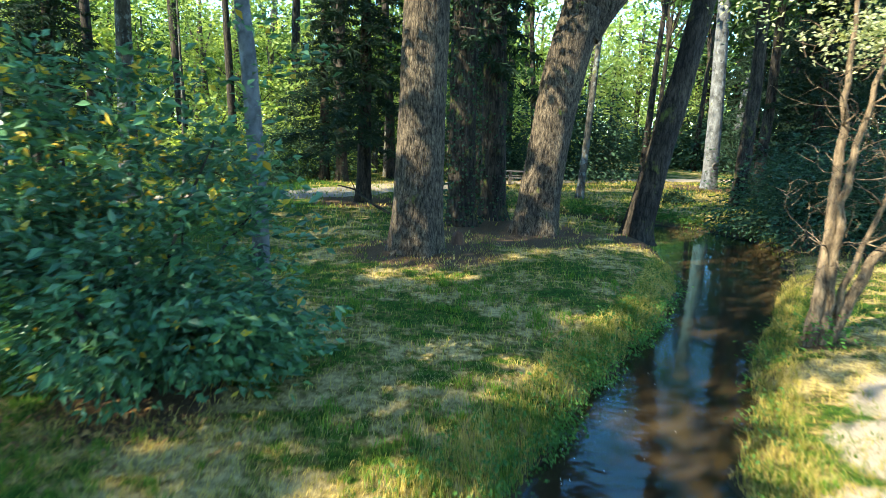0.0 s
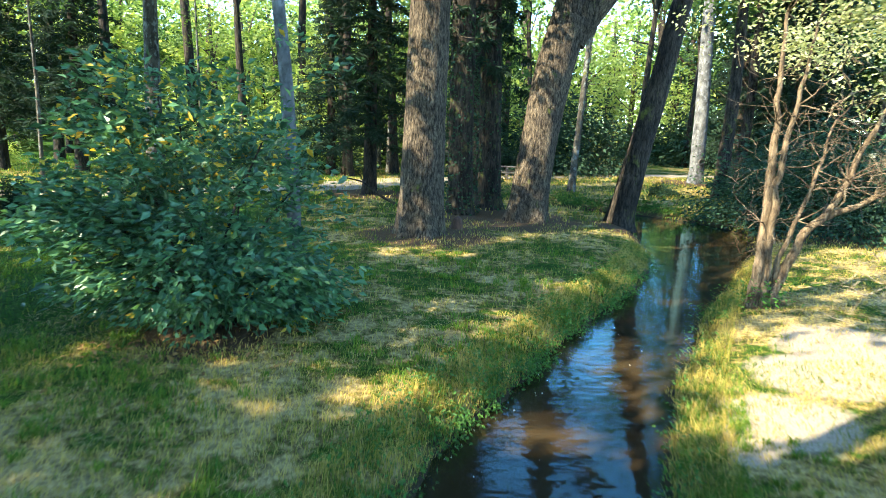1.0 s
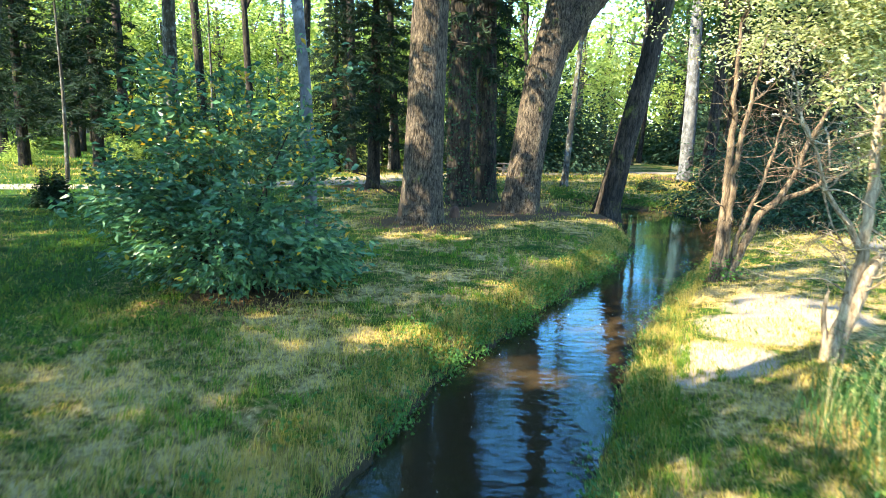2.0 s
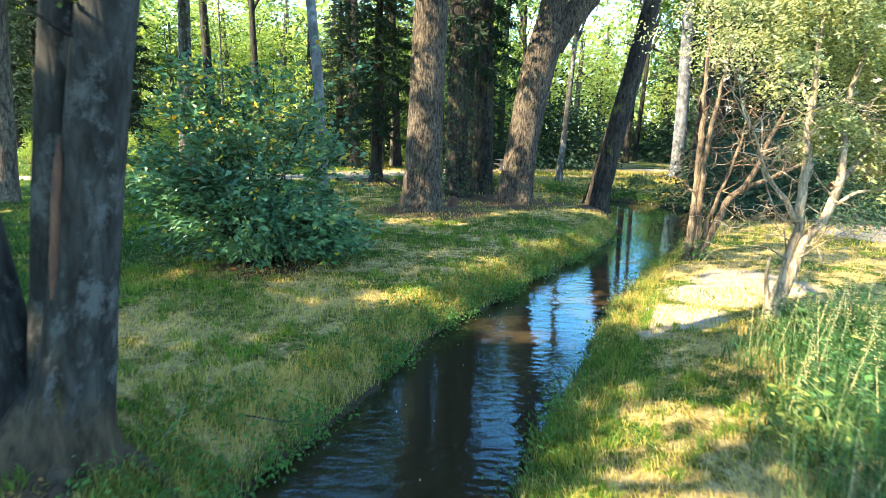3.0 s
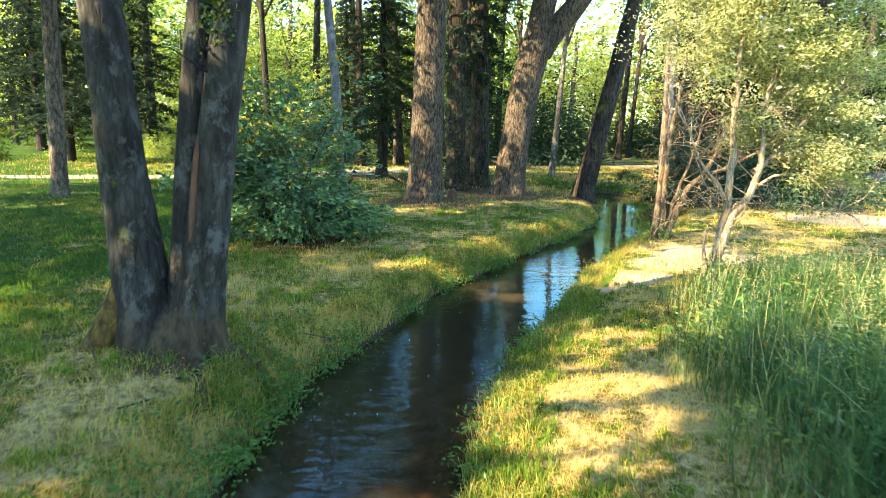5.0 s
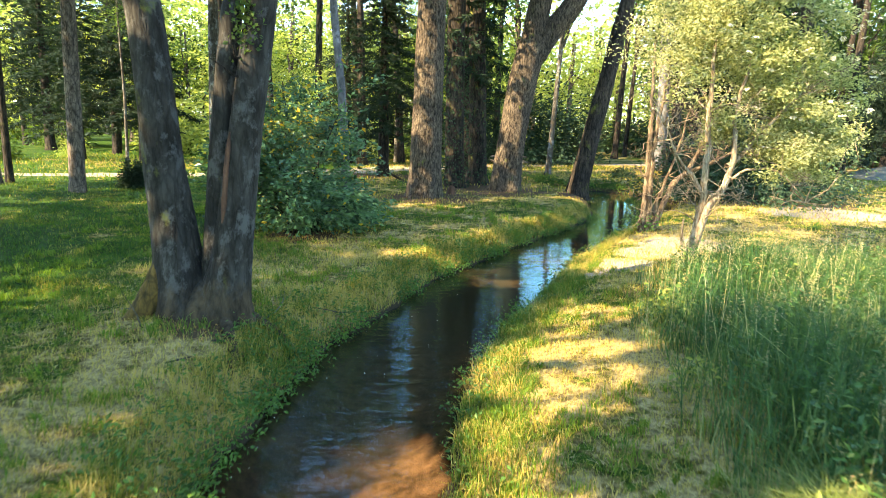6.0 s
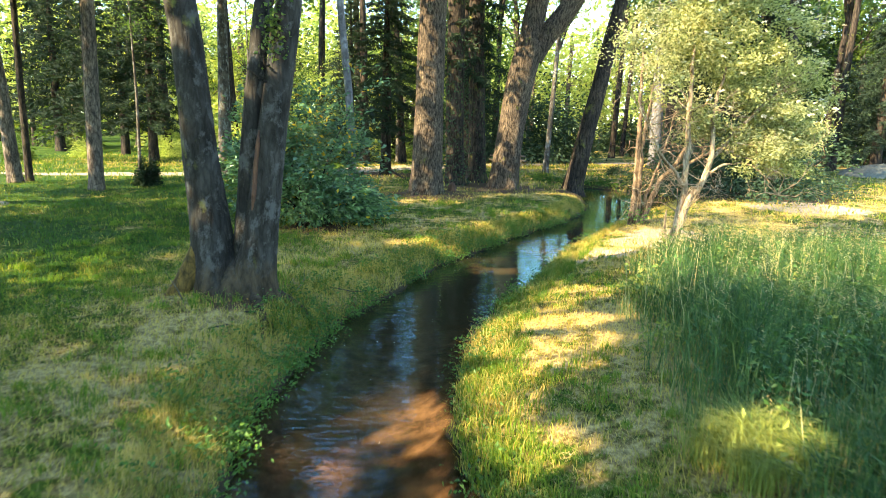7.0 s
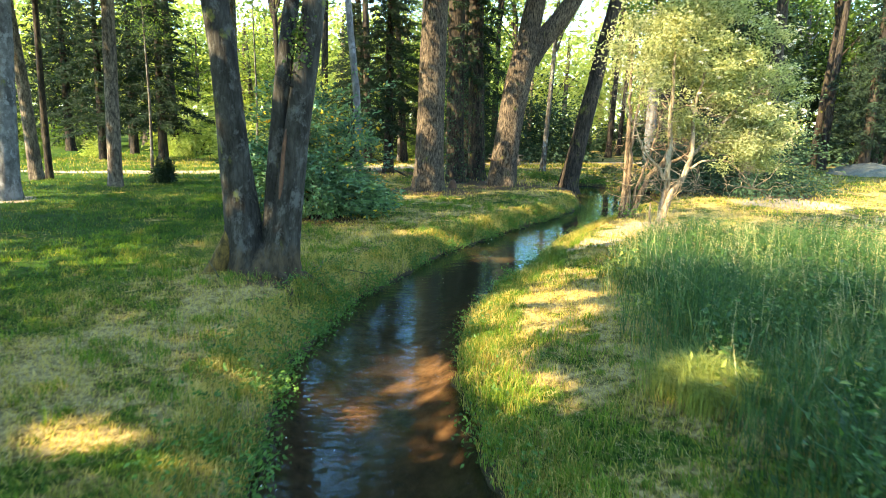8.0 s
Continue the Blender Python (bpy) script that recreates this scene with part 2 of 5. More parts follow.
def water_material():
    m, n, link, out = material("stream_water")
    bump = n.new("ShaderNodeBump")
    bump.inputs["Strength"].default_value, bump.inputs["Distance"].default_value = 0.6, 0.027
    w1 = noise_tex(n, link, 3.7, 2, (0.8, 2.3, 1), 0.45)
    w2 = noise_tex(n, link, 1.1, 2, (1, 1.6, 1), 0.5)
    h = mix(n, link, w1.outputs["Fac"], w2.outputs["Fac"], 0.4)
    link(h, bump.inputs["Height"])
    # ripples come in patches, with smooth water between them
    calm = noise_tex(n, link, 0.55, 2, (1, 0.6, 1), 0.5)
    cr = n.new("ShaderNodeMapRange")
    cr.inputs["From Min"].default_value, cr.inputs["From Max"].default_value = 0.38, 0.62
    cr.inputs["To Min"].default_value, cr.inputs["To Max"].default_value = 0.34, 0.85
    link(calm.outputs["Fac"], cr.inputs["Value"])
    # the water lies stiller upstream, where it is deep and slow
    geo = n.new("ShaderNodeNewGeometry")
    sep = n.new("ShaderNodeSeparateXYZ")
    link(geo.outputs["Position"], sep.inputs[0])
    still = n.new("ShaderNodeMapRange")
    still.inputs["From Min"].default_value, still.inputs["From Max"].default_value = 4.0, 15.0
    still.inputs["To Min"].default_value, still.inputs["To Max"].default_value = 1.0, 0.3
    link(sep.outputs["Y"], still.inputs["Value"])
    force = n.new("ShaderNodeMath")
    force.operation = "MULTIPLY"
    link(cr.outputs[0], force.inputs[0])
    link(still.outputs[0], force.inputs[1])
    link(force.outputs[0], bump.inputs["Strength"])
    fr = n.new("ShaderNodeFresnel")
    fr.inputs["IOR"].default_value = 1.38
    link(bump.outputs[0], fr.inputs["Normal"])
    g = n.new("ShaderNodeBsdfGlossy")
    g.inputs["Roughness"].default_value = 0.012
    # reflections are tinted blue here, to deepen the mirrored sky
    g.inputs["Color"].default_value = (0.46, 0.89, 1.0, 1)
    link(bump.outputs[0], g.inputs["Normal"])
    t = n.new("ShaderNodeBsdfTransparent")
    t.inputs["Color"].default_value = (0.43, 0.355, 0.27, 1)
    # fine silt in the water scatters a little light of its own
    silt = n.new("ShaderNodeBsdfDiffuse")
    silt.inputs["Color"].default_value = (0.13, 0.092, 0.052, 1)
    body = n.new("ShaderNodeMixShader")
    body.inputs[0].default_value = 0.10
    link(t.outputs[0], body.inputs[1])
    link(silt.outputs[0], body.inputs[2])
    sh = n.new("ShaderNodeMixShader")
    link(fr.outputs[0], sh.inputs[0])
    link(body.outputs[0], sh.inputs[1])
    link(g.outputs[0], sh.inputs[2])
    link(sh.outputs[0], out.inputs["Surface"])
    return m


def grain_material(name, dark, light, scale=20, rough=0.9, stretch=(1, 1, 1), relief=0.5):
    m, n, link, out = material(name)
    a = noise_tex(n, link, scale, 6, stretch, 0.7)
    b = noise_tex(n, link, scale * 0.08, 4)
    r = ramp(n, [(0.3, dark), (0.7, light)])
    link(a.outputs["Fac"], r.inputs[0])
    br = ramp(n, [(0.3, (0.7, 0.7, 0.7)), (0.7, (1.1, 1.1, 1.05))])
    link(b.outputs["Fac"], br.inputs[0])
    p = n.new("ShaderNodeBsdfPrincipled")
    p.inputs["Roughness"].default_value = rough
    link(mix(n, link, r.outputs[0], br.outputs[0], 1.0, "MULTIPLY"), p.inputs["Base Color"])
    bump = n.new("ShaderNodeBump")
    bump.inputs["Strength"].default_value, bump.inputs["Distance"].default_value = relief, 0.02
    link(a.outputs["Fac"], bump.inputs["Height"])
    link(bump.outputs[0], p.inputs["Normal"])
    link(p.outputs[0], out.inputs["Surface"])
    return m


# places where roots and shade keep the ground bare and brown: x, y, radius
SANDY = [(3.7, 4.7, 0.85), (6.2, 7.0, 1.2), (3.0, 4.0, 0.32), (14, 13.8, 2.2), (4.9, 6.0, 0.9), (-14.3, 9.6, 1.0)]
BARE = [(2.4, 18.8, 2.6), (-0.3, 15.4, 2.0), (-3.3, -0.7, 0.6), (-3.4, 6.7, 1.0), (6.1, 9.8, 0.5), (16.2, 36.6, 2.6), (6.6, 18.4, 1.6), (-2.7, 25, 2.0), (14, 18, 3.4)]
TURF = ground_material()
WATER = water_material()
BLADE = blade_material("meadow_blades", [(0.32, (0.030, 0.105, 0.010)), (0.47, (0.122, 0.168, 0.020)), (0.56, (0.31, 0.255, 0.055)), (0.66, (0.50, 0.37, 0.112))])
TALL = blade_material("tall_grass_blades", [(0.38, (0.010, 0.048, 0.016)), (0.55, (0.030, 0.096, 0.026)), (0.68, (0.082, 0.152, 0.042)), (0.80, (0.34, 0.34, 0.15))])
WEED = leaf_material("bank_weed_leaf", (0.034, 0.11, 0.018), (0.10, 0.22, 0.036), 0.38, 0.4)
SAND = grain_material("path_sand", (0.19, 0.15, 0.105), (0.33, 0.27, 0.20), 30)
OAK_BARK = bark_material("oak_bark", (0.017, 0.013, 0.010), (0.16, 0.126, 0.092), 17, 0.3, 0.9, 0.12)
DARK_BARK = bark_material("dark_bark", (0.012, 0.010, 0.008), (0.065, 0.052, 0.040), 10, 0.2, 0.8, 0.35)
GREY_BARK = bark_material("grey_bark", (0.035, 0.032, 0.027), (0.115, 0.104, 0.086), 6, 0.4, 0.4, 0.2, (0.15, 0.16, 0.15))
TWIN_BARK = bark_material("lime_bark", (0.013, 0.012, 0.010), (0.043, 0.043, 0.039), 8, 0.26, 0.48, 0.2, (0.060, 0.063, 0.058), (0.046, 0.032, 0.018))
MOSSY_BARK = bark_material("mossy_bark", (0.055, 0.040, 0.012), (0.22, 0.135, 0.036), 9, 0.4, 0.6, 0.5)
PALE_BARK = bark_material("pale_bark", (0.07, 0.072, 0.076), (0.16, 0.166, 0.176), 4, 0.6, 0.25, 0.05, (0.165, 0.172, 0.183))
PINE_BARK = bark_material("pine_bark", (0.05, 0.042, 0.034), (0.21, 0.172, 0.14), 9, 0.3, 0.8, 0.1)
STEM_BARK = bark_material("shrub_bark", (0.06, 0.043, 0.029), (0.27, 0.20, 0.135), 14, 0.2, 0.6)
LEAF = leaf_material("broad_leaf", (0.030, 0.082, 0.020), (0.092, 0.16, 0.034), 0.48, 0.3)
# sunlight is put into this paler leaf colour for the bright wood
LEAF_SUN_TINT = leaf_material("sun_tinted_leaf", (0.135, 0.222, 0.05), (0.43, 0.51, 0.17), 0.54, 0.35)
# dark ivy and bush leaf; also holds the deep wood's shade in its colour
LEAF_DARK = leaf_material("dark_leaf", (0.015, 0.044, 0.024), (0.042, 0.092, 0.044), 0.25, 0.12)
NEEDLE = leaf_material("needles", (0.008, 0.024, 0.015), (0.022, 0.050, 0.024), 0.25, 0.08)
LAUREL = leaf_material("laurel_leaf", (0.022, 0.078, 0.043), (0.10, 0.22, 0.10), 0.3, 0.62)
YELLOW = leaf_material("yellowed_leaf", (0.50, 0.28, 0.02), (0.62, 0.44, 0.06), 0.4, 0.4)
ELDER = leaf_material("elder_leaf", (0.11, 0.15, 0.045), (0.50, 0.51, 0.26), 0.48, 0.35)
HAZEL_LEAF = leaf_material("hazel_leaf", (0.20, 0.24, 0.09), (0.64, 0.63, 0.40), 0.48, 0.35)
ELDER_BARK = bark_material("elder_bark", (0.20, 0.14, 0.085), (0.48, 0.38, 0.26), 14, 0.2, 0.6)
BLOSSOM = grain_material("cream_blossom", (0.62, 0.60, 0.44), (0.85, 0.82, 0.68), 60)
LITTER = leaf_material("fallen_leaf", (0.14, 0.062, 0.022), (0.40, 0.20, 0.06), 0.1, 0.2)
HEAP = grain_material("heap_earth", (0.04, 0.046, 0.034), (0.145, 0.15, 0.115), 7)
ROT = grain_material("rotten_wood", (0.035, 0.016, 0.010), (0.13, 0.06, 0.032), 16, 0.95, (1, 1, 0.3))
PLANK = grain_material("weathered_plank", (0.05, 0.043, 0.036), (0.14, 0.12, 0.10), 14, 0.85, (0.15, 1, 1))


# ---- mesh helpers ----
rng = np.random.default_rng(7)


def mesh_of(name, verts, faces, mat, smooth=False):
    """A mesh from an array of points and an array of equal-sided faces."""
    verts, faces = np.asarray(verts, np.float32), np.asarray(faces, np.int32)
    me = bpy.data.meshes.new(name)
    k = faces.shape[1]
    me.vertices.add(len(verts))
    me.vertices.foreach_set("co", verts.ravel())
    me.loops.add(faces.size)
    me.loops.foreach_set("vertex_index", faces.ravel())
    me.polygons.add(len(faces))
    me.polygons.foreach_set("loop_start", np.arange(0, faces.size, k, dtype=np.int32))
    me.polygons.foreach_set("use_smooth", np.full(len(faces), smooth))
    me.materials.append(mat)
    me.update(calc_edges=True)
    return me


def part(name, me, parent, label=""):
    ob = new(name, me)
    ob.parent = parent
    return tagged(ob, label) if label else ob


def thing(name, place, label, category, group="", kind=""):
    ob = new(name)
    ob.location = place
    return tagged(ob, label, category, group, kind)


def unit(v):
    return v / np.maximum(np.linalg.norm(v, axis=-1, keepdims=True), 1e-6)


def leaves(name, at, size, mat, aspect=0.5, droop=0.3, up=0.6, out_from=None):
    """Folded four-cornered leaves at the points given; up: how far they face the sky."""
    at = np.asarray(at, float)
    k = len(at)
    size = np.broadcast_to(size, k) * rng.uniform(0.65, 1.3, k)
    along = rng.normal(size=(k, 3))
    if out_from is not None:
        along = along * 0.7 + unit(at - np.asarray(out_from)) * 1.1
    along[:, 2] = along[:, 2] * 0.5 - droop
    along = unit(along)
    normal = rng.normal(size=(k, 3)) * (1 - up) + np.array([0, 0, up])
    side = unit(np.cross(along, normal))
    lift = np.cross(side, along)
    s = size[:, None]
    v = np.empty((k, 4, 3))
    v[:, 0] = at
    v[:, 1] = at + along * s * 0.45 + side * s * aspect * 0.5 + lift * s * 0.10
    v[:, 2] = at + along * s - lift * s * 0.08
    v[:, 3] = at + along * s * 0.45 - side * s * aspect * 0.5 + lift * s * 0.10
    f = np.arange(k)[:, None] * 4
    f = np.concatenate([f + [0, 1, 2], f + [0, 2, 3]], 1).reshape(-1, 3)
    return mesh_of(name, v.reshape(-1, 3), f, mat)


def blades(name, at, height, width, lean, mat, bent=0.5):
    """Grass blades: tapering, bent over towards a side of their own."""
    k = len(at)
    height, width = np.broadcast_to(height, k), np.broadcast_to(width, k)
    a, b = rng.uniform(0, 2 * np.pi, k), rng.uniform(0, 2 * np.pi, k)
    way = np.stack([np.cos(a), np.sin(a), np.zeros(k)], 1)
    side = np.stack([np.cos(b), np.sin(b), np.zeros(k)], 1) * width[:, None] * 0.5
    reach = (lean * rng.uniform(0.2, 1.2, k) * height)[:, None]
    up = np.array([0, 0, 1.0]) * height[:, None]
    v = np.empty((k, 5, 3))
    v[:, 0], v[:, 1] = at - side, at + side
    mid = at + up * 0.6 + way * reach * (1 - bent) * 0.6
    v[:, 2], v[:, 3] = mid + side * 0.75, mid - side * 0.75
    v[:, 4] = at + up * (1 - 0.25 * bent) + way * reach
    f = np.arange(k)[:, None] * 5
    f = np.concatenate([f + [0, 1, 2], f + [0, 2, 3], f + [3, 2, 4]], 1).reshape(-1, 3)
    return mesh_of(name, v.reshape(-1, 3), f, mat)


def rods(name, at, reach, width, mat):
    """Thin three-sided stalks from each foot along its own reach."""
    k = len(at)
    a = rng.uniform(0, 2 * np.pi, k)
    v = np.empty((k, 6, 3))
    for i in range(3):
        o = np.stack([np.cos(a + i * 2.094), np.sin(a + i * 2.094), np.zeros(k)], 1) * width
        v[:, i], v[:, i + 3] = at + o, at + reach + o * 0.4
    f = np.arange(k)[:, None] * 6
    f = np.concatenate([f + q for q in ([0, 1, 4, 3], [1, 2, 5, 4], [2, 0, 3, 5])], 1).reshape(-1, 4)
    return mesh_of(name, v.reshape(-1, 3), f, mat)


def smooth_path(points, step):
    """Points along a bent line, evenly spaced, with the radius in the fourth place."""
    p = np.asarray(points, float)
    seg = np.r_[0, np.cumsum(np.linalg.norm(np.diff(p[:, :3], axis=0), axis=1))]
    k = max(3, int(seg[-1] / step) + 1)
    s = np.linspace(0, seg[-1], k)
    q = np.stack([np.interp(s, seg, p[:, i]) for i in range(4)], 1)
    for _ in range(max(1, int(0.25 * seg[-1] / step / len(p)))):
        q[1:-1] = (q[:-2] + 2 * q[1:-1] + q[2:]) / 4
    return q


def tube(points, step=0.18, sides=14, rough=0.05, flare=0.0, lobes=5, seed=0.0, wave=1.0, fall=0.45):
    """A round limb along points (x, y, z, radius) with uneven girth; flare widens its foot into root lobes."""
    q = smooth_path(points, step)
    k = len(q)
    d = unit(np.gradient(q[:, :3], axis=0))
    ref = np.array([0.9, 0.43, 0.0])
    u = unit(np.cross(d, ref + 0 * d))
    w = np.cross(d, u)
    a = np.linspace(0, 2 * np.pi, sides, endpoint=False)
    h = q[:, 2] - q[0, 2]
    lob = 1 + flare * np.exp(-h / fall)[:, None] * (0.55 + 0.45 * np.cos(lobes * a + seed)[None] + 0.25 * np.cos(2 * a + 2 * seed)[None])
    knob = np.sin(h[:, None] * 2.3 * wave + a * 2 + seed) * 0.5 + np.sin(h[:, None] * 5.1 * wave - a * 3 + 2 * seed) * 0.3 + rng.normal(0, 0.35, (k, sides))
    r = q[:, 3:4] * lob * (1 + rough * knob)
    v = q[:, None, :3] + r[..., None] * (np.cos(a)[None, :, None] * u[:, None] + np.sin(a)[None, :, None] * w[:, None])
    i, j = np.meshgrid(np.arange(k - 1), np.arange(sides), indexing="ij")
    jn = (j + 1) % sides
    f = np.stack([i * sides + j, i * sides + jn, (i + 1) * sides + jn, (i + 1) * sides + j], -1).reshape(-1, 4)
    return v.reshape(-1, 3), f


def tubes(name, lines, mat, **how):
    """Several limbs joined into one mesh."""
    vs, fs, base = [], [], 0
    for pts in lines:
        v, f = tube(pts, **how)
        vs.append(v)
        fs.append(f + base)
        base += len(v)
    return mesh_of(name, np.concatenate(vs), np.concatenate(fs), mat, True)


WATER_Z = -0.45
BANK_Y = [-60, -30, -14, -9, -6.2, -4.9, -3.6, -2, 0.2, 1.9, 4, 5.1, 6.5, 8.8, 11, 13.7, 15.5, 18.2, 20.3, 22.2, 23.5, 25, 26.5, 28, 29, 60]
BANK_L = [2, -1.5, -1.9, -1.95, -2.08, -2.24, -2.4, -2.2, -1.8, -1.1, -0.3, 0.2, 1.1, 2.4, 3.9, 5.35, 6.0, 6.5, 6.9, 6.7, 5.6, 3.6, 2.4, 2.0, 40, 40]
EAST_Y = [-60, -30, -14, -9, -6.1, -5.1, -3.7, -2.4, -0.8, 0.9, 3.7, 6.4, 8.4, 10.3, 11.8, 13.5, 16, 19, 21, 22.5, 24, 25.5, 26.8, 28, 29, 60]
EAST_X = [4, 0.8, 0.5, 0.3, 0.1, -0.1, -0.2, -0.1, 0.17, 0.8, 2.05, 3.2, 4.3, 5.4, 6.5, 7.5, 9.2, 10.6, 10.9, 10.5, 9.2, 6.4, 3.8, 2.0, -40, -40]


def wobble(x, y, s, seed=0.0):
    """Smooth unevenness between about -1 and 1."""
    return (np.sin(x * s + 1.3 * np.sin(y * s * 0.7 + seed)) + np.sin(y * s * 1.13 + 1.7 * np.sin(x * s * 0.6 + 2 + seed)) + 0.6 * np.sin((x - y) * s * 2.1 + seed)) / 2.6


def off_west(x, y):
    return (np.interp(y, BANK_Y, BANK_L) - x) * 0.88 + 0.10 * wobble(x, y, 3.1) + 0.05 * wobble(x, y, 7.7, 2.0)


def off_east(x, y):
    return (x - np.interp(y, EAST_Y, EAST_X)) * 0.88 + 0.10 * wobble(x, y, 2.7, 1.0) + 0.05 * wobble(x, y, 6.9, 3.0)


def height(x, y):
    """The ground's height at any place."""
    x, y = np.asarray(x, float), np.asarray(y, float)
    w, e = off_west(x, y), off_east(x, y)
    west = WATER_Z + 0.45 * (1 - np.exp(-np.maximum(w, 0) / 0.28))
    east = WATER_Z + 0.45 * (1 - np.exp(-np.maximum(e, 0) / 0.75))
    inside = np.minimum(-w, -e)
    bed = WATER_Z - 0.34 * (1 - np.exp(-np.maximum(inside, 0) / 0.35))
    z = np.where((w > 0) | (e > 0), np.maximum(np.where(w > 0, west, -9), np.where(e > 0, east, -9)), bed)
    dry = np.clip(np.maximum(w, e) / 1.2, 0, 1)
    z = z + dry * (0.05 * wobble(x, y, 0.55) + 0.025 * wobble(x, y, 2.2, 3.0))
    z = z + dry * 0.26 * np.exp(-((x + 3.4) ** 2 + (y + 0.35) ** 2) / 1.5 ** 2)
    z = z + 0.12 * np.exp(-((x + 0.4) ** 2 + (y - 15.2) ** 2) / 1.6 ** 2)
    return z


def spread(a, b, step, reach):
    """Even steps from a to b, then ever wider ones outwards."""
    mid = list(np.arange(a, b + step / 2, step))
    d, lo, hi = step, mid[0], mid[-1]
    left, right = [], []
    while hi < reach:
        d *= 1.13
        lo, hi = lo - d, hi + d
        left.append(lo)
        right.append(hi)
    return np.array(left[::-1] + mid + right)


def build_ground():
    gx, gy = spread(-7.5, 9.5, 0.13, 420), spread(-9, 18, 0.13, 420)
    xx, yy = np.meshgrid(gx, gy)
    v = np.stack([xx, yy, height(xx, yy)], -1).reshape(-1, 3)
    i, j = np.meshgrid(np.arange(len(gy) - 1), np.arange(len(gx) - 1), indexing="ij")
    k = len(gx)
    f = np.stack([i * k + j, i * k + j + 1, (i + 1) * k + j + 1, (i + 1) * k + j], -1).reshape(-1, 4)
    tagged(new("ground", mesh_of("ground", v, f, TURF, True)), "uneven park meadow of thin grass and dry straw", "ground", kind="structure")


def build_water():
    ys = np.arange(-60, 28.1, 0.5)
    lo, hi = np.interp(ys, BANK_Y, BANK_L) - 0.5, np.interp(ys, EAST_Y, EAST_X) + 0.5
    s = np.linspace(0, 1, 9)
    x = lo[:, None] + (hi - lo)[:, None] * s
    v = np.stack([x, np.repeat(ys[:, None], 9, 1), np.full_like(x, WATER_Z)], -1).reshape(-1, 3)
    i, j = np.meshgrid(np.arange(len(ys) - 1), np.arange(8), indexing="ij")
    f = np.stack([i * 9 + j, i * 9 + j + 1, (i + 1) * 9 + j + 1, (i + 1) * 9 + j], -1).reshape(-1, 4)
    pane = tagged(new("water", mesh_of("water", v, f, WATER, True)), "clear brown stream water rippling over a sandy bed", "water", kind="structure")
    pane.visible_shadow = False


def build_path():
    line = np.array([(-60, 12, 1.1), (-30, 17.3, 0.8), (-18, 20.0, 0.8), (-11.5, 22.2, 0.9), (-6, 26.0, 1.7), (-2, 30.5, 2.2), (3, 35.5, 1.2), (14, 41, 1.2), (40, 52, 1.2)])
    seg = np.r_[0, np.cumsum(np.linalg.norm(np.diff(line[:, :2], axis=0), axis=1))]
    s = np.arange(0, seg[-1], 0.5)
    p = np.stack([np.interp(s, seg, line[:, i]) for i in range(3)], 1)
    for _ in range(12):
        p[1:-1] = (p[:-2] + p[1:-1] * 2 + p[2:]) / 4
    d = unit(np.gradient(p[:, :2], axis=0))
    n = np.stack([-d[:, 1], d[:, 0]], 1)
    t = np.linspace(-1, 1, 7)
    wide = p[:, 2:3] * (1 + 0.12 * wobble(s, s * 0.7, 1.3)[:, None])
    xy = p[:, None, :2] + n[:, None] * (wide * t)[..., None]
    z = height(xy[..., 0], xy[..., 1]) + 0.035 - 0.06 * np.abs(t) ** 4
    v = np.concatenate([xy, z[..., None]], -1).reshape(-1, 3)
    i, j = np.meshgrid(np.arange(len(s) - 1), np.arange(6), indexing="ij")
    f = np.stack([i * 7 + j, i * 7 + j + 1, (i + 1) * 7 + j + 1, (i + 1) * 7 + j], -1).reshape(-1, 4)
    tagged(new("path", mesh_of("path", v, f, SAND, True)), "pale sandy footpath across the park meadow", "path", kind="structure")


build_ground()
build_water()
build_path()


# ---- trees ----
def on_ground(x, y):
    return (x, y, float(height(x, y)))


def limb_points(start, heading, length, radius, bend=0.35, rise=0.1, joints=5):
    """A wandering limb from start: points with a shrinking radius."""
    p, d = np.array(start, float), unit(np.array(heading, float))
    pts = [(*p, radius)]
    for i in range(joints):
        d = unit(d + rng.normal(0, bend, 3) + np.array([0, 0, rise]))
        p = p + d * length / joints
        pts.append((*p, radius * (1 - 0.85 * (i + 1) / joints)))
    return pts


# places where the canopy is open and the sun reaches the ground: x, y, half-widths, share of light
SUN_ON_STREAM = [
    (-0.42, -3.0, -0.65, 0.6, 1.0, 1.0), (-0.3, -4.7, -0.65, 0.45, 0.6, 1.0), (-1.6, -3.9, -0.65, 0.7, 0.38, 0.95), (-0.9, -1.6, -0.65, 0.7, 0.25, 0.9), (1.3, 5.4, -0.65, 0.8, 0.4, 1.0), (-1.4, -3.5, -0.65, 0.6, 0.3, 1.0),
    (-1.0, 0.6, -0.6, 0.7, 0.2, 0.9), (2.6, 7.6, -0.5, 0.9, 0.3, 0.9),
]
SUN_ON_TRUNKS = [
    (2.4, -4.9, 0.3, 0.75, 0.55, 1.0), (-0.7, 15, 0.8, 0.7, 0.4, 0.95), (-0.7, 15, 2.6, 0.7, 0.7, 0.98), (-0.7, 15, 5.6, 0.7, 0.9, 0.98), (2.7, 18.4, 3.4, 0.8, 1.3, 1.0), (2.6, 18.4, 1.6, 0.6, 0.5, 0.9),
    (-3.9, -0.5, 1.4, 0.7, 0.5, 1.0), (-12.8, 14.0, 1.2, 0.7, 0.8, 1.0), (-4.1, -0.5, 4.1, 0.6, 0.5, 1.0), (-4.0, -0.55, 2.7, 0.4, 0.3, 1.0), (-4.0, -0.55, 3.8, 0.4, 0.25, 1.0),
]
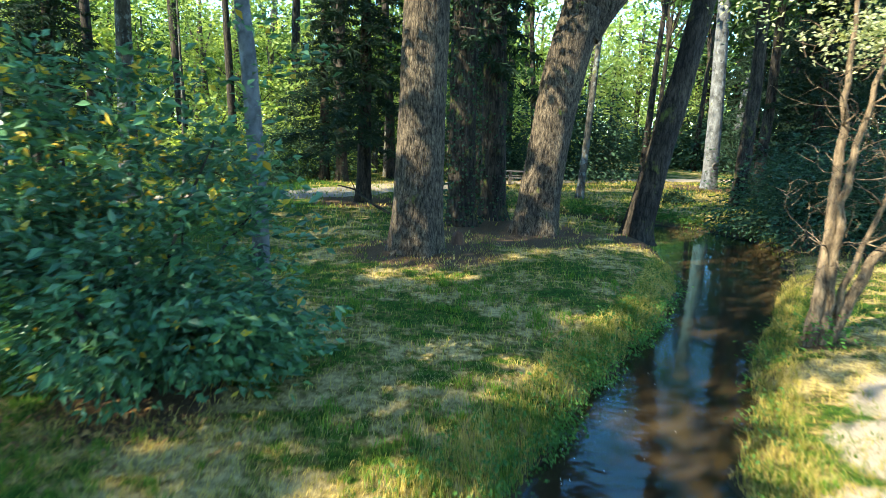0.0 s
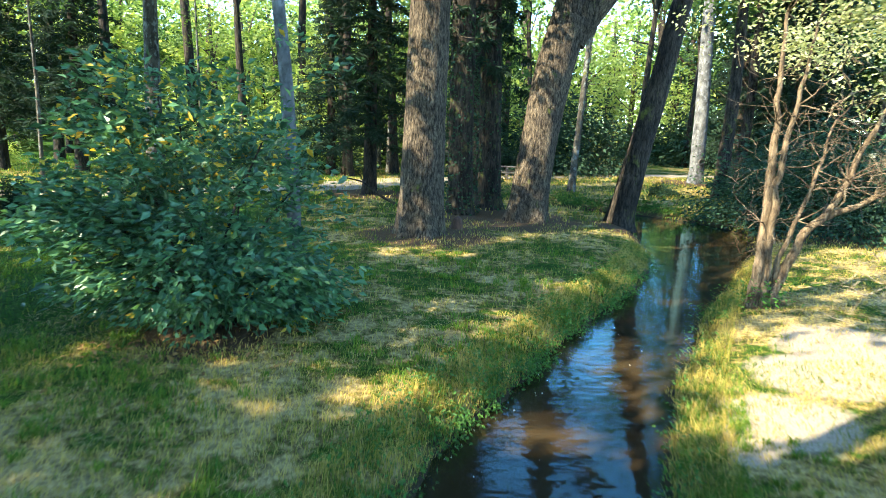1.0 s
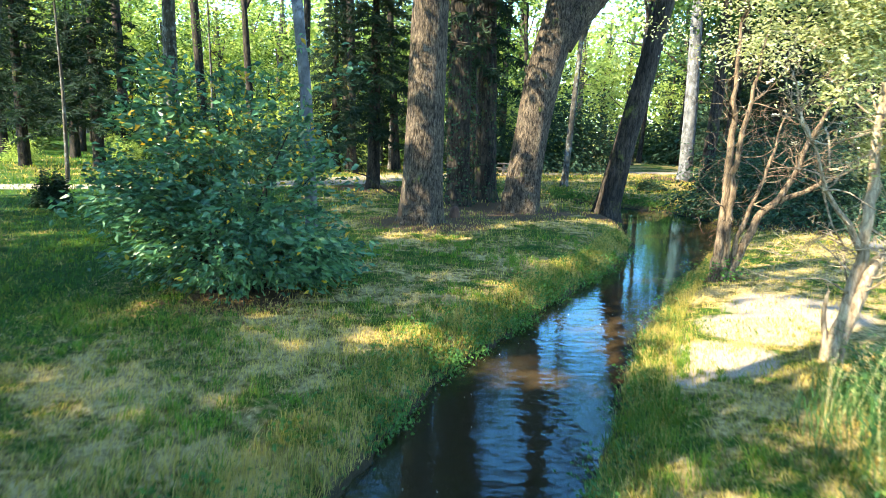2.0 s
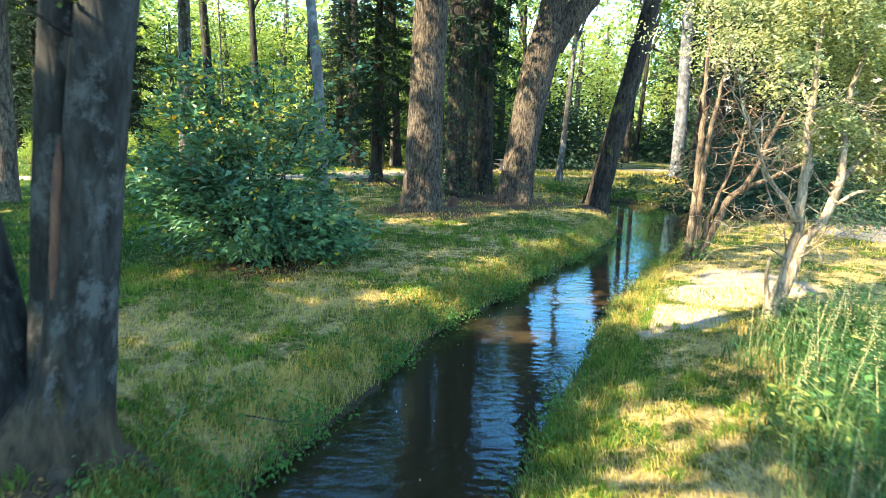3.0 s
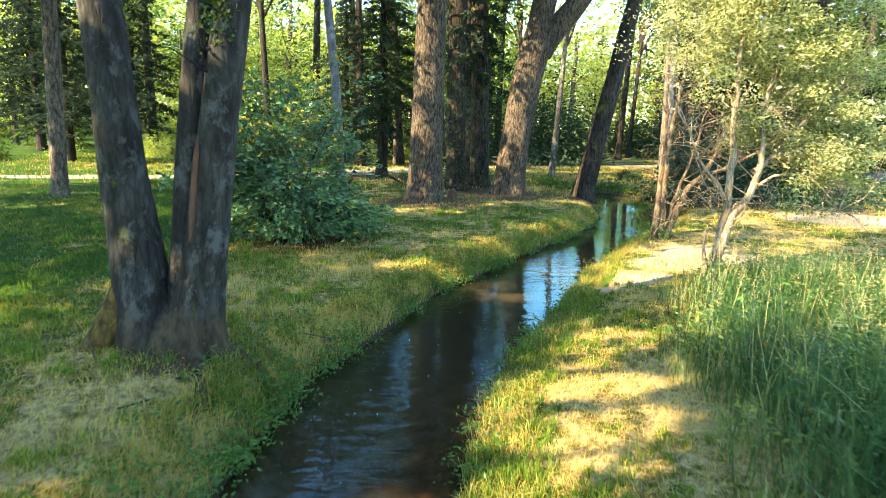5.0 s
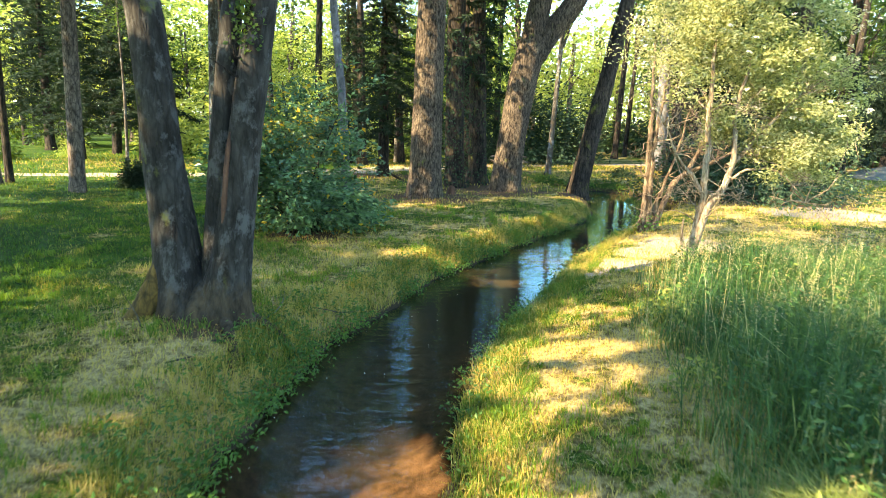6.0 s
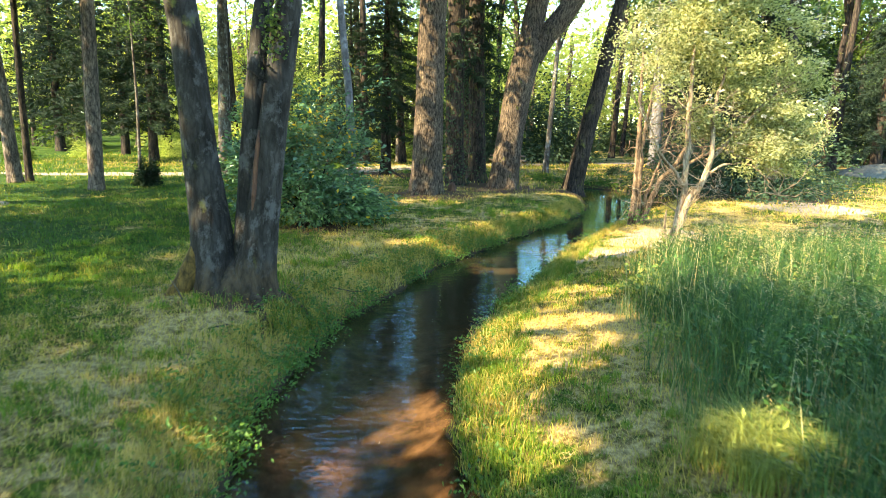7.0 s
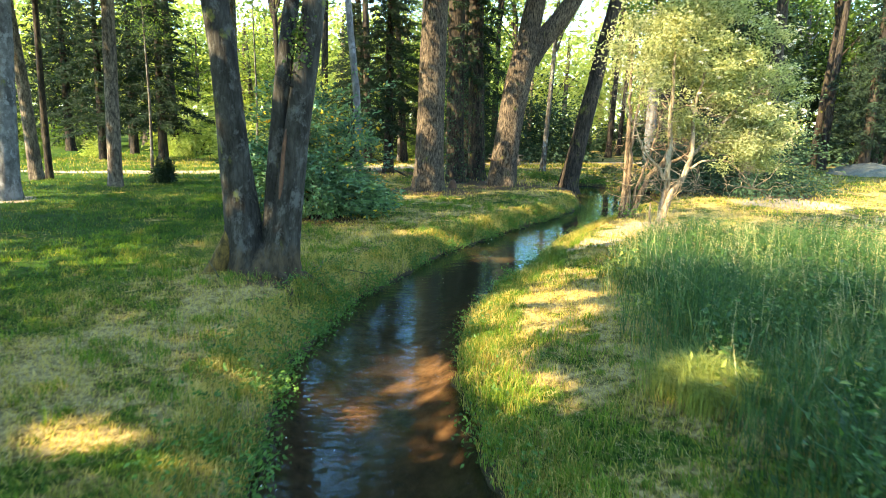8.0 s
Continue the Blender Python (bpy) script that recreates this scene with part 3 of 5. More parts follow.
SUN_ON_SHRUBS = [
    (5.0, 1.0, 0.6, 1.5, 1.1, 0.9), (4.0, 1.6, 0.7, 1.3, 0.9, 1.0), (6.8, 2.6, 0.5, 1.6, 0.8, 0.9), (5.9, 4.9, 3.6, 2.5, 2.1, 1.0), (6.6, 9.8, 4.5, 2.4, 2.0, 1.0), (6.8, 9.6, 6.2, 2.4, 1.6, 1.0), (7.5, 9.5, 3.0, 1.6, 1.2, 0.9),
    (6.2, 9.8, 1.5, 0.5, 0.6, 0.8), (-4.6, 6.3, 1.0, 0.8, 0.7, 1.0), (-3.9, 7.0, 2.6, 1.4, 0.5, 0.8), (-3.4, 6.0, 0.6, 0.8, 0.3, 0.7),
]
SUN_ON_EAST_BANK = [
    (5.4, 5.9, 0, 2.3, 1.6, 0.95), (4.0, 4.6, 0, 1.6, 0.9, 1.0), (2.8, 2.9, 0, 1.1, 0.24, 0.9), (2.2, 2.1, 0, 1.0, 0.2, 0.8), (2.4, 0.8, 0, 1.1, 0.55, 0.95), (1.4, 0.2, 0, 0.9, 0.45, 0.9), (2.5, -0.5, 0, 0.9, 0.35, 0.9), (2.0, 1.7, 0, 0.9, 0.26, 0.85), (1.1, 1.2, 0, 0.5, 0.35, 0.85), (3.3, 0.4, 0.6, 1.1, 0.8, 0.95),
    (0.7, -0.75, 0, 0.9, 0.5, 1.0), (1.6, -0.8, 0, 0.9, 0.45, 0.95), (0.7, -1.8, 0, 1.0, 0.65, 1.0), (1.6, -1.7, 0, 0.9, 0.55, 0.95), (0.4, -2.8, 0, 0.8, 0.55, 1.0), (1.2, -2.6, 0, 0.7, 0.35, 0.75),
    (0.15, -3.8, 0, 0.6, 0.75, 1.0), (1.5, -3.6, 0, 0.5, 0.3, 0.5), (0.4, -4.6, 0, 0.85, 0.7, 1.0), (0.9, -5.4, 0, 0.45, 0.22, 0.6), (8.5, 3.2, 0, 3.0, 0.8, 0.9), (0.8, 7.4, 0, 0.9, 0.35, 0.8),
]
SUN_ON_WEST_BANK = [
    (-0.6, 4.9, 0, 0.8, 0.45, 1.0), (-1.4, 2.2, 0, 0.55, 0.3, 1.0), (-1.75, 2.8, 0, 0.5, 0.25, 0.9), (-2.5, -4.5, 0, 0.5, 0.4, 1.0), (-3.6, -5.9, 0, 0.75, 0.34, 1.0), (-2.5, -6.6, 0, 0.5, 0.32, 0.95),
    (-3.3, -3.1, 0, 0.75, 0.4, 0.9), (-3.2, -4.1, 0, 0.5, 0.26, 0.85), (-4.4, -2.6, 0, 0.4, 0.2, 0.8), (-5.2, 5.3, 0, 0.6, 0.35, 0.8), (-10.1, 5.1, 0, 0.5, 0.15, 0.9), (2.9, 10.3, 0, 0.8, 0.4, 1.0), (2.3, 11.2, 0, 0.5, 0.25, 0.8), (-0.3, 6.4, 0, 0.9, 0.25, 0.7),
]
SUN_ON_FAR_LAWN = [
    (14.8, 14.6, 0, 4.2, 1.1, 1.0), (3.9, 11.4, 0, 1.0, 0.35, 0.9), (0.4, 12.9, 0, 0.65, 0.4, 1.0), (-18.5, 29, 0, 9, 6.5, 1.0), (-4, 24, 0, 2.5, 1.2, 0.95), (-12, 15.0, 0, 3.0, 0.5, 0.85),
    (-7, 10.5, 0, 1.6, 0.4, 0.7), (12.5, 33, 0, 4, 0.6, 0.5), (-1.0, 13.0, 0, 0.5, 0.3, 0.8),
]
# gaps in the crowns through which the sky shows from below: centre, half-widths
SKY_GAPS = [(-4.1, 14.0, 10.9, 1.15, 5.0, 2.1), (-2.3, 14.0, 8.9, 0.95, 5.0, 1.7), (-4.8, 18.6, 13.4, 1.2, 3.4, 2.3), (-2.5, 18.6, 11.3, 0.95, 3.4, 2.0)]
CLEARINGS = SUN_ON_STREAM + SUN_ON_TRUNKS + SUN_ON_SHRUBS + SUN_ON_EAST_BANK + SUN_ON_WEST_BANK + SUN_ON_FAR_LAWN


def thin_out(at, keep=1.0):
    """Leaves whose shadow would fall on a clearing are mostly absent."""
    light = np.zeros(len(at))
    for x, y, z, a, b, s in CLEARINGS:
        k = (at[:, 2] - z) / SUN_FROM.z
        gx, gy = at[:, 0] - SUN_FROM.x * k, at[:, 1] - SUN_FROM.y * k
        r = ((gx - x) / a) ** 2 + ((gy - y) / b) ** 2 + 0.35 * wobble(gx, gy, 2.5)
        light = np.maximum(light, s * np.clip(1.8 - r, 0, 1))
    for x, y, z, a, b, c in SKY_GAPS:
        r = ((at[:, 0] - x) / a) ** 2 + ((at[:, 1] - y) / b) ** 2 + ((at[:, 2] - z) / c) ** 2
        light = np.maximum(light, np.clip(1.8 - r, 0, 0.97))
    return rng.random(len(at)) > light


def clumped(centre, half, clumps, per, spread_r, low=-1.0):
    """Points in irregular clumps through an egg-shaped crown, denser towards its outside."""
    c = unit(rng.normal(size=(clumps, 3))) * (rng.random((clumps, 1)) ** 0.45)
    c = c[c[:, 2] > low]
    c = c * np.asarray(half) * (1 + 0.25 * rng.normal(size=(len(c), 1))) + np.asarray(centre)
    at = np.repeat(c, per, 0) + rng.normal(size=(len(c) * per, 3)) * np.array([spread_r, spread_r, spread_r * 0.55])
    return c, at


def trunk_part(ob, line, mat, flare=0.5, sides=20, step=0.14, rough=0.035, lobes=5, seed=1.0, label="", name="trunk", fall=0.45, under=None):
    pts = [(x - ob.location.x, y - ob.location.y, z - ob.location.z, r) for x, y, z, r in line]
    v, f = tube(pts, step=step, sides=sides, rough=rough, flare=flare, lobes=lobes, seed=seed, fall=fall)
    return part(name, mesh_of(name, v, f, mat, True), under or ob, label)


def crown_part(ob, centre, half, clumps, per, spread_r, size, mat, clear=False, low=-1.0, limbs=6, bark=None, top=None, **how):
    """Leaf clumps with limbs that reach into them, under the tree ob (world places)."""
    o = np.array(ob.location)
    c, at = clumped(centre, half, clumps, per, spread_r, low)
    if clear:
        at = at[thin_out(at)]
    part("crown", leaves("crown", at - o, size, mat, **how), ob)
    if bark and top is not None:
        pick = c[rng.choice(len(c), min(limbs, len(c)), False)]
        for g in pick:
            a = np.array(top) - o
            a[2] = a[2] + rng.uniform(-0.25, 0.1) * half[2]
            b = g - o
            m1 = a + (b - a) * 0.35 + rng.normal(0, 0.25, 3) + [0, 0, 0.3]
            m2 = a + (b - a) * 0.7 + rng.normal(0, 0.3, 3) + [0, 0, 0.35]
            r = 0.05 + 0.012 * np.linalg.norm(b - a)
            part("limb", tubes("limb", [[(*a, r), (*m1, r * 0.7), (*m2, r * 0.45), (*b, r * 0.12)]], bark, step=0.5, sides=5), ob)


def standing(name, line, label, category="tree", group=""):
    """A tree's empty at the foot of its first stem."""
    x, y = line[0][0], line[0][1]
    return thing(name, on_ground(x, y), label, category, group)


def rise(points, base_r, top_r, foot=-0.15):
    """World points (x, y, z) of a trunk, given radii by height."""
    z0, z1 = points[0][2], points[-1][2]
    out = [(points[0][0], points[0][1], points[0][2] + foot, base_r)]
    return out + [(x, y, z, base_r + (top_r - base_r) * (z - z0) / (z1 - z0)) for x, y, z in points]


def build_oak():
    line = rise([(-0.50, 15.1, 0.1), (-0.46, 15.1, 2.7), (-0.42, 15.1, 5.8), (-0.30, 15.1, 9.5), (-0.2, 15.0, 16)], 0.58, 0.40)
    ob = standing("oak_tree", line, "massive oak with deeply furrowed grey-brown bark and flared roots")
    trunk = trunk_part(ob, line, OAK_BARK, 0.52, 40, 0.08, 0.02, 6, 0.6, fall=0.75)
    crown_part(ob, (-1.0, 14.5, 17), (5.2, 5.2, 3), 120, 42, 0.6, 0.38, LEAF, True, bark=OAK_BARK, top=(-0.2, 15, 14))
    crown_part(ob, (-2.4, 13.6, 10.6), (6.4, 4.2, 2.1), 170, 38, 0.55, 0.36, LEAF, True, bark=OAK_BARK, top=(-0.25, 15, 12))
    crown_part(ob, (-4.6, 18.4, 11.2), (4.8, 2.6, 2.0), 100, 38, 0.55, 0.36, LEAF, True, bark=OAK_BARK, top=(-0.25, 15, 11))
    for a, z in ((0.9, 5.2), (1.6, 5.6)):
        pts = limb_points((0.35, 14.7, z - 0.1), (math.cos(a), -0.8, -0.1), 1.0, 0.02, 0.5)
        part("twig", tubes("twig", [[(x + 0.5, y - 15.1, w, r) for x, y, w, r in pts]], DARK_BARK, step=0.12, sides=5), trunk)


def build_leaning_oak():
    line = rise([(2.98, 18.6, 0.0), (3.08, 18.6, 1.5), (3.25, 18.6, 3.0), (3.45, 18.6, 4.4), (3.68, 18.6, 5.5), (3.95, 18.6, 6.4)], 0.56, 0.60)
    ob = standing("oak_tree", line, "thick leaning oak that forks above furrowed sunlit bark")
    trunk = trunk_part(ob, line, OAK_BARK, 0.5, 40, 0.09, 0.025, 5, 2.2, fall=0.7)
    trunk_part(ob, [(3.98, 18.6, 5.7, 0.46), (4.48, 18.6, 6.55, 0.46), (5.2, 18.5, 7.45, 0.41), (6.0, 18.4, 8.6, 0.35), (6.8, 18.2, 10.5, 0.27), (7.3, 18, 15, 0.12)], OAK_BARK, 0, 24, 0.12, 0.03, name="fork", under=trunk)
    trunk_part(ob, [(3.7, 18.6, 5.6, 0.50), (3.86, 18.6, 6.6, 0.49), (4.02, 18.6, 7.6, 0.46), (4.2, 18.6, 8.6, 0.42), (4.4, 18.8, 11, 0.32), (4.4, 19, 16, 0.14)], OAK_BARK, 0, 24, 0.12, 0.03, name="fork", under=trunk)
    crown_part(ob, (4.6, 18.4, 17), (4.6, 4.4, 2.8), 90, 42, 0.6, 0.36, LEAF, True, bark=OAK_BARK, top=(4.3, 18.8, 14.5))
    crown_part(ob, (2.8, 18.0, 11.6), (3.2, 3.6, 2.2), 80, 40, 0.5, 0.34, LEAF, True, bark=OAK_BARK, top=(4.4, 18.8, 12))


def ivied(ob, trunk, line, reach, count, mat=LEAF_DARK):
    """Ivy leaves close round a trunk."""
    q = smooth_path(line, 0.1)
    pick = q[rng.integers(0, len(q), count)]
    a = rng.uniform(0, 2 * np.pi, count)
    r = pick[:, 3] * rng.uniform(0.95, 1.0 + reach, count)
    at = pick[:, :3] + np.stack([np.cos(a) * r, np.sin(a) * r, rng.normal(0, 0.1, count)], 1)
    part("ivy", leaves("ivy", at - np.array(ob.location), 0.10, mat, 0.9, 0.5, 0.2), trunk, "dark ivy leaves clinging to the bark")


def conifer_fronds(name, h, r, foot, count, mat, seed, size=0.33, stands=None):
    """Drooping sprays of needles round a straight stem."""
    g = np.random.default_rng(seed)
    out = []
    for i in range(count):
        z = foot + (h - foot) * (i / count) ** 0.9
        reach = r * (1 - 0.85 * (z - foot) / (h - foot)) * g.uniform(0.55, 1.15)
        a = i * 2.399 + g.normal(0, 0.3)
        n = int(13 + 50 * reach)
        t = g.random(n) ** 0.7
        wide = g.normal(0, 0.16, n) * (0.4 + reach * 0.35) * (1.15 - t)
        x = np.cos(a) * reach * t - np.sin(a) * wide
        y = np.sin(a) * reach * t + np.cos(a) * wide
        out.append(np.stack([x, y, z - 0.28 * reach * t ** 1.5 - g.random(n) * 0.16], 1))
    at = np.concatenate(out)
    if stands is not None:
        at = at[thin_out(at + np.array(stands))]
    return leaves(name, at, size, mat, 0.16, 0.75, 0.3)


def skirt(ob, h, r, foot, count, seed):
    """Low drooping dark sprays round a conifer's trunk."""
    part("sprays", conifer_fronds("sprays", h, r, foot, count, NEEDLE, seed, 0.33, ob.location), ob)["kind"] = "stuff"


def build_dark_pair():
    line = rise([(0.84, 19.8, 0.0), (0.74, 19.8, 3.6), (0.69, 19.8, 6.7), (0.6, 19.8, 17)], 0.44, 0.30)
    ob = standing("spruce_tree", line, "dark conifer trunk hung with ivy behind the oak")
    trunk = trunk_part(ob, line, DARK_BARK, 0.5, 24, 0.14, 0.03, 5, 0.3)
    ivied(ob, trunk, line[:4], 0.5, 1500)
    skirt(ob, 14, 1.2, 5.2, 46, 4)
    crown_part(ob, (0.6, 19.8, 16.5), (2.6, 2.6, 3.5), 70, 40, 0.5, 0.28, NEEDLE, True, bark=DARK_BARK, top=(0.6, 19.8, 15))
    line = rise([(1.98, 21.3, 0.05), (1.83, 21.3, 4.4), (1.70, 21.3, 7), (1.6, 21.3, 17)], 0.42, 0.3)
    ob = standing("spruce_tree", line, "straight dark conifer trunk with mossy foot")
    trunk = trunk_part(ob, line, DARK_BARK, 0.5, 24, 0.14, 0.03, 4, 1.7)
    ivied(ob, trunk, line[:4], 0.35, 700)
    skirt(ob, 14, 1.5, 4.6, 56, 9)
    crown_part(ob, (1.6, 21.3, 16.5), (2.6, 2.6, 3.5), 70, 40, 0.5, 0.28, NEEDLE, True, bark=DARK_BARK, top=(1.6, 21.3, 15))
    line = rise([(1.55, 23.4, 0.0), (1.45, 23.4, 4.0), (1.3, 23.4, 7.5), (1.2, 23.4, 16)], 0.27, 0.2)
    ob = standing("spruce_tree", line, "slimmer dark conifer trunk between two thicker ones")
    trunk_part(ob, line, DARK_BARK, 0.4, 18, 0.18, 0.03, 4, 0.7)
    crown_part(ob, (1.2, 23.4, 14.5), (2.4, 2.4, 3.2), 60, 40, 0.5, 0.3, NEEDLE, True, bark=DARK_BARK, top=(1.2, 23.4, 14))


def build_dark_leaner():
    line = rise([(6.30, 19.5, -0.05), (6.5, 19.5, 1.0), (6.78, 19.5, 2.5), (7.22, 19.5, 4.55), (7.65, 19.5, 6.95), (8.6, 19.3, 11.5), (9.0, 19.2, 15)], 0.42, 0.2, -0.3)
    ob = standing("alder_tree", line, "dark leaning alder trunk at the water's edge")
    trunk_part(ob, line, DARK_BARK, 0.55, 24, 0.12, 0.035, 4, 2.9)
    crown_part(ob, (9.2, 19.2, 15.5), (3, 3, 2.4), 50, 40, 0.6, 0.3, LEAF, True, bark=DARK_BARK, top=(8.9, 19.2, 13.5))


def build_thin_tree():
    line = rise([(6.76, 28.9, 0.05), (6.94, 28.9, 3.85), (7.08, 28.9, 7.25), (7.2, 28.9, 11)], 0.17, 0.10)
    ob = standing("young_tree", line, "slender grey-brown young tree with a mossy foot")
    trunk_part(ob, line, GREY_BARK, 1.1, 12, 0.2, 0.03, 4, 0.8)
    crown_part(ob, (7.4, 28.9, 10.2), (3.0, 2.6, 3.6), 60, 44, 0.5, 0.18, LEAF_SUN_TINT, bark=GREY_BARK, top=(7.2, 28.9, 8))


def build_birch():
    line = rise([(16.35, 37, -0.05), (16.25, 37, 4.4), (16.05, 37, 8.7), (15.9, 37, 15)], 0.44, 0.3)
    ob = standing("beech_tree", line, "smooth pale grey tree trunk with sunlit patches")
    trunk_part(ob, line, PALE_BARK, 0.6, 20, 0.2, 0.02, 5, 0.9)
    v, f = tube([(0.06, -0.50, 1.36, 0.17), (0.06, -0.47, 1.36, 0.20), (0.06, -0.40, 1.36, 0.20)], step=0.03, sides=14, rough=0.06)
    part("branch_scar", mesh_of("branch_scar", v, f, PLANK, True), ob, "pale oval branch scar")
    crown_part(ob, (16, 37, 14.5), (4.5, 4.5, 4), 70, 40, 0.6, 0.2, LEAF, bark=PALE_BARK, top=(16, 37, 12))


def build_twin():
    stem_a = [(-3.61, -0.35, 0.0, 0.45), (-3.66, -0.35, 0.45, 0.36), (-3.70, -0.36, 0.85, 0.305), (-3.75, -0.37, 1.48, 0.275), (-3.82, -0.4, 2.23, 0.245), (-3.87, -0.4, 3.07, 0.228), (-3.94, -0.4, 3.9, 0.215), (-4.4, -0.5, 7.5, 0.2), (-5.0, -0.6, 11.5, 0.14)]
    stem_b = [(-3.13, -0.42, 0.0, 0.39), (-3.09, -0.42, 0.45, 0.315), (-3.0, -0.42, 0.85, 0.262), (-2.92, -0.42, 1.38, 0.235), (-2.80, -0.42, 2.27, 0.215), (-2.68, -0.42, 3.1, 0.20), (-2.54, -0.42, 3.95, 0.185), (-2.1, -0.4, 7.5, 0.15), (-1.6, -0.2, 11, 0.09)]
    stem_c = [(-3.24, -0.34, 0.2, 0.24), (-3.22, -0.33, 0.85, 0.19), (-3.18, -0.33, 1.4, 0.165), (-3.11, -0.33, 2.27, 0.15), (-3.03, -0.32, 3.1, 0.142), (-2.93, -0.30, 3.95, 0.132), (-2.75, -0.1, 5.5, 0.11), (-2.5, 0.3, 8.5, 0.07)]
    ob = thing("double_tree", on_ground(-3.4, -0.38), "twin-stemmed grey lime tree joined at a mossy foot", "tree")
    first = trunk_part(ob, stem_a, TWIN_BARK, 0.38, 34, 0.07, 0.02, 4, 1.2, name="stem")
    second = trunk_part(ob, stem_b, TWIN_BARK, 0.3, 32, 0.07, 0.025, 4, 2.4, name="stem")
    trunk_part(ob, stem_c, TWIN_BARK, 0.0, 16, 0.1, 0.03, name="stem")
    # the bridge of old wood between the two feet
    trunk_part(ob, [(-3.38, -0.42, -0.1, 0.50), (-3.38, -0.41, 0.25, 0.38), (-3.38, -0.38, 0.5, 0.26), (-3.38, -0.36, 0.68, 0.12), (-3.38, -0.36, 0.74, 0.02)], TWIN_BARK, 0.3, 30, 0.05, 0.03, 7, 0.2, name="root_collar")
    # mossy buttress on the first stem's flank
    trunk_part(ob, [(-3.85, -0.44, 1.0, 0.10), (-3.93, -0.48, 0.62, 0.17), (-4.06, -0.54, 0.28, 0.20), (-4.28, -0.60, 0.04, 0.15), (-4.55, -0.66, -0.06, 0.07)], MOSSY_BARK, 0, 16, 0.06, 0.05, name="buttress", label="orange-brown mossy root flank", under=first)
    # a torn seam of bare wood on the second stem
    trunk_part(ob, [(-3.03, -0.62, 1.45, 0.012), (-3.0, -0.615, 1.65, 0.042), (-2.96, -0.61, 2.1, 0.036), (-2.92, -0.605, 2.45, 0.028), (-2.90, -0.60, 2.6, 0.008)], ROT, 0, 8, 0.08, 0.1, name="bark_seam", label="torn seam of bare brown wood", under=second)
    for ends in (((-3.0, -0.75), (-2.75, -1.25), (-2.6, -1.9)), ((-2.75, -0.35), (-2.35, -0.45), (-2.1, -0.75))):
        line = [(x, y, float(height(x, y)) + 0.02 - 0.03 * i, 0.095 - 0.03 * i) for i, (x, y) in enumerate(ends)]
        trunk_part(ob, line, TWIN_BARK, 0, 9, 0.08, 0.08, name="root")
    for s, hd in ((0.3, -0.9), (1.5, 0.4)):
        pts = limb_points((-2.75, -0.55, 3.2 + s * 0.2), (hd, -0.8, 0.1), 0.5, 0.02, 0.4)
        part("twig", tubes("twig", [[(x + 3.4, y + 0.38, z - ob.location.z, r) for x, y, z, r in pts]], DARK_BARK, step=0.08, sides=5), second)
    tuft = np.array([-2.66, -0.60, 3.95]) + rng.normal(0, 1, (260, 3)) * [0.09, 0.04, 0.2]
    part("sprout", leaves("sprout", tuft - np.array(ob.location), 0.06, LEAF, 0.8, 0.5, 0.3), second, "small green sprouts on the stem")["kind"] = "stuff"
    crown_part(ob, (-4.2, -0.8, 13), (4.6, 4.2, 3.0), 100, 44, 0.6, 0.36, LEAF, True, bark=TWIN_BARK, top=(-3.4, -0.2, 8.5))


def build_side_trunks():
    pines = [
        ([(-14.25, 9.9, 0), (-14.1, 9.9, 2.7), (-13.95, 9.9, 5.2), (-13.6, 9.9, 12)], 0.36, 0.24, PALE_BARK, "grey trunk of a tall tree on the shaded lawn"),
        ([(-16.95, 16, 0), (-17.15, 16, 3.9), (-17.45, 16, 7.1), (-17.9, 16, 13)], 0.26, 0.15, PINE_BARK, "leaning brown pine trunk on the lawn"),
        ([(-17.0, 17, 0), (-17.0, 17, 3.9), (-16.95, 17, 7.3), (-16.9, 17, 13)], 0.14, 0.09, DARK_BARK, "thin dark conifer trunk on the lawn"),
        ([(-12.78, 14.1, 0), (-12.68, 14.1, 3.9), (-12.6, 14.1, 7), (-12.4, 14.1, 13)], 0.26, 0.2, PINE_BARK, "straight pine trunk with a sunlit pale side"),
        ([(-2.72, 9.5, 0), (-2.76, 9.5, 2), (-2.86, 9.5, 3.7), (-3.05, 9.5, 5.6), (-3.4, 9.5, 10), (-3.4, 9.5, 13.5)], 0.13, 0.07, PALE_BARK, "slim pale grey trunk rising behind the laurel"),
    ]
    for pts, r0, r1, bark, label in pines:
        line = rise(pts, r0, r1)
        ob = standing("pine_tree" if bark in (PINE_BARK, DARK_BARK) else "ash_tree", line, label)
        trunk_part(ob, line, bark, 0.45, 18, 0.18, 0.03, 5, pts[0][0])
        x, y, z = pts[-1]
        crown_part(ob, (x, y, z - 1.5), (4.6, 4.6, 3.2) if r0 > 0.2 else (3.8, 3.6, 3.1), 100 if r0 > 0.2 else 110, 40, 0.55, 0.34, NEEDLE if "pine" in label or "conifer" in label else LEAF, True, bark=bark, top=(x, y, z - 3))


def conifer(h, r, foot, trunk_r, seed, label, mat=NEEDLE, boughs=150):
    ob = thing("spruce_tree", (0, 0, 0), label, "tree", "spruces of the wood")
    v, f = tube([(0, 0, -0.2, trunk_r), (0, 0, h * 0.5, trunk_r * 0.7), (0, 0, h, 0.03)], step=0.4, sides=12, rough=0.03, flare=0.5, seed=seed)
    part("trunk", mesh_of("trunk", v, f, DARK_BARK, True), ob)
    part("crown", conifer_fronds("crown", h, r, foot, boughs, mat, seed), ob)
    return ob


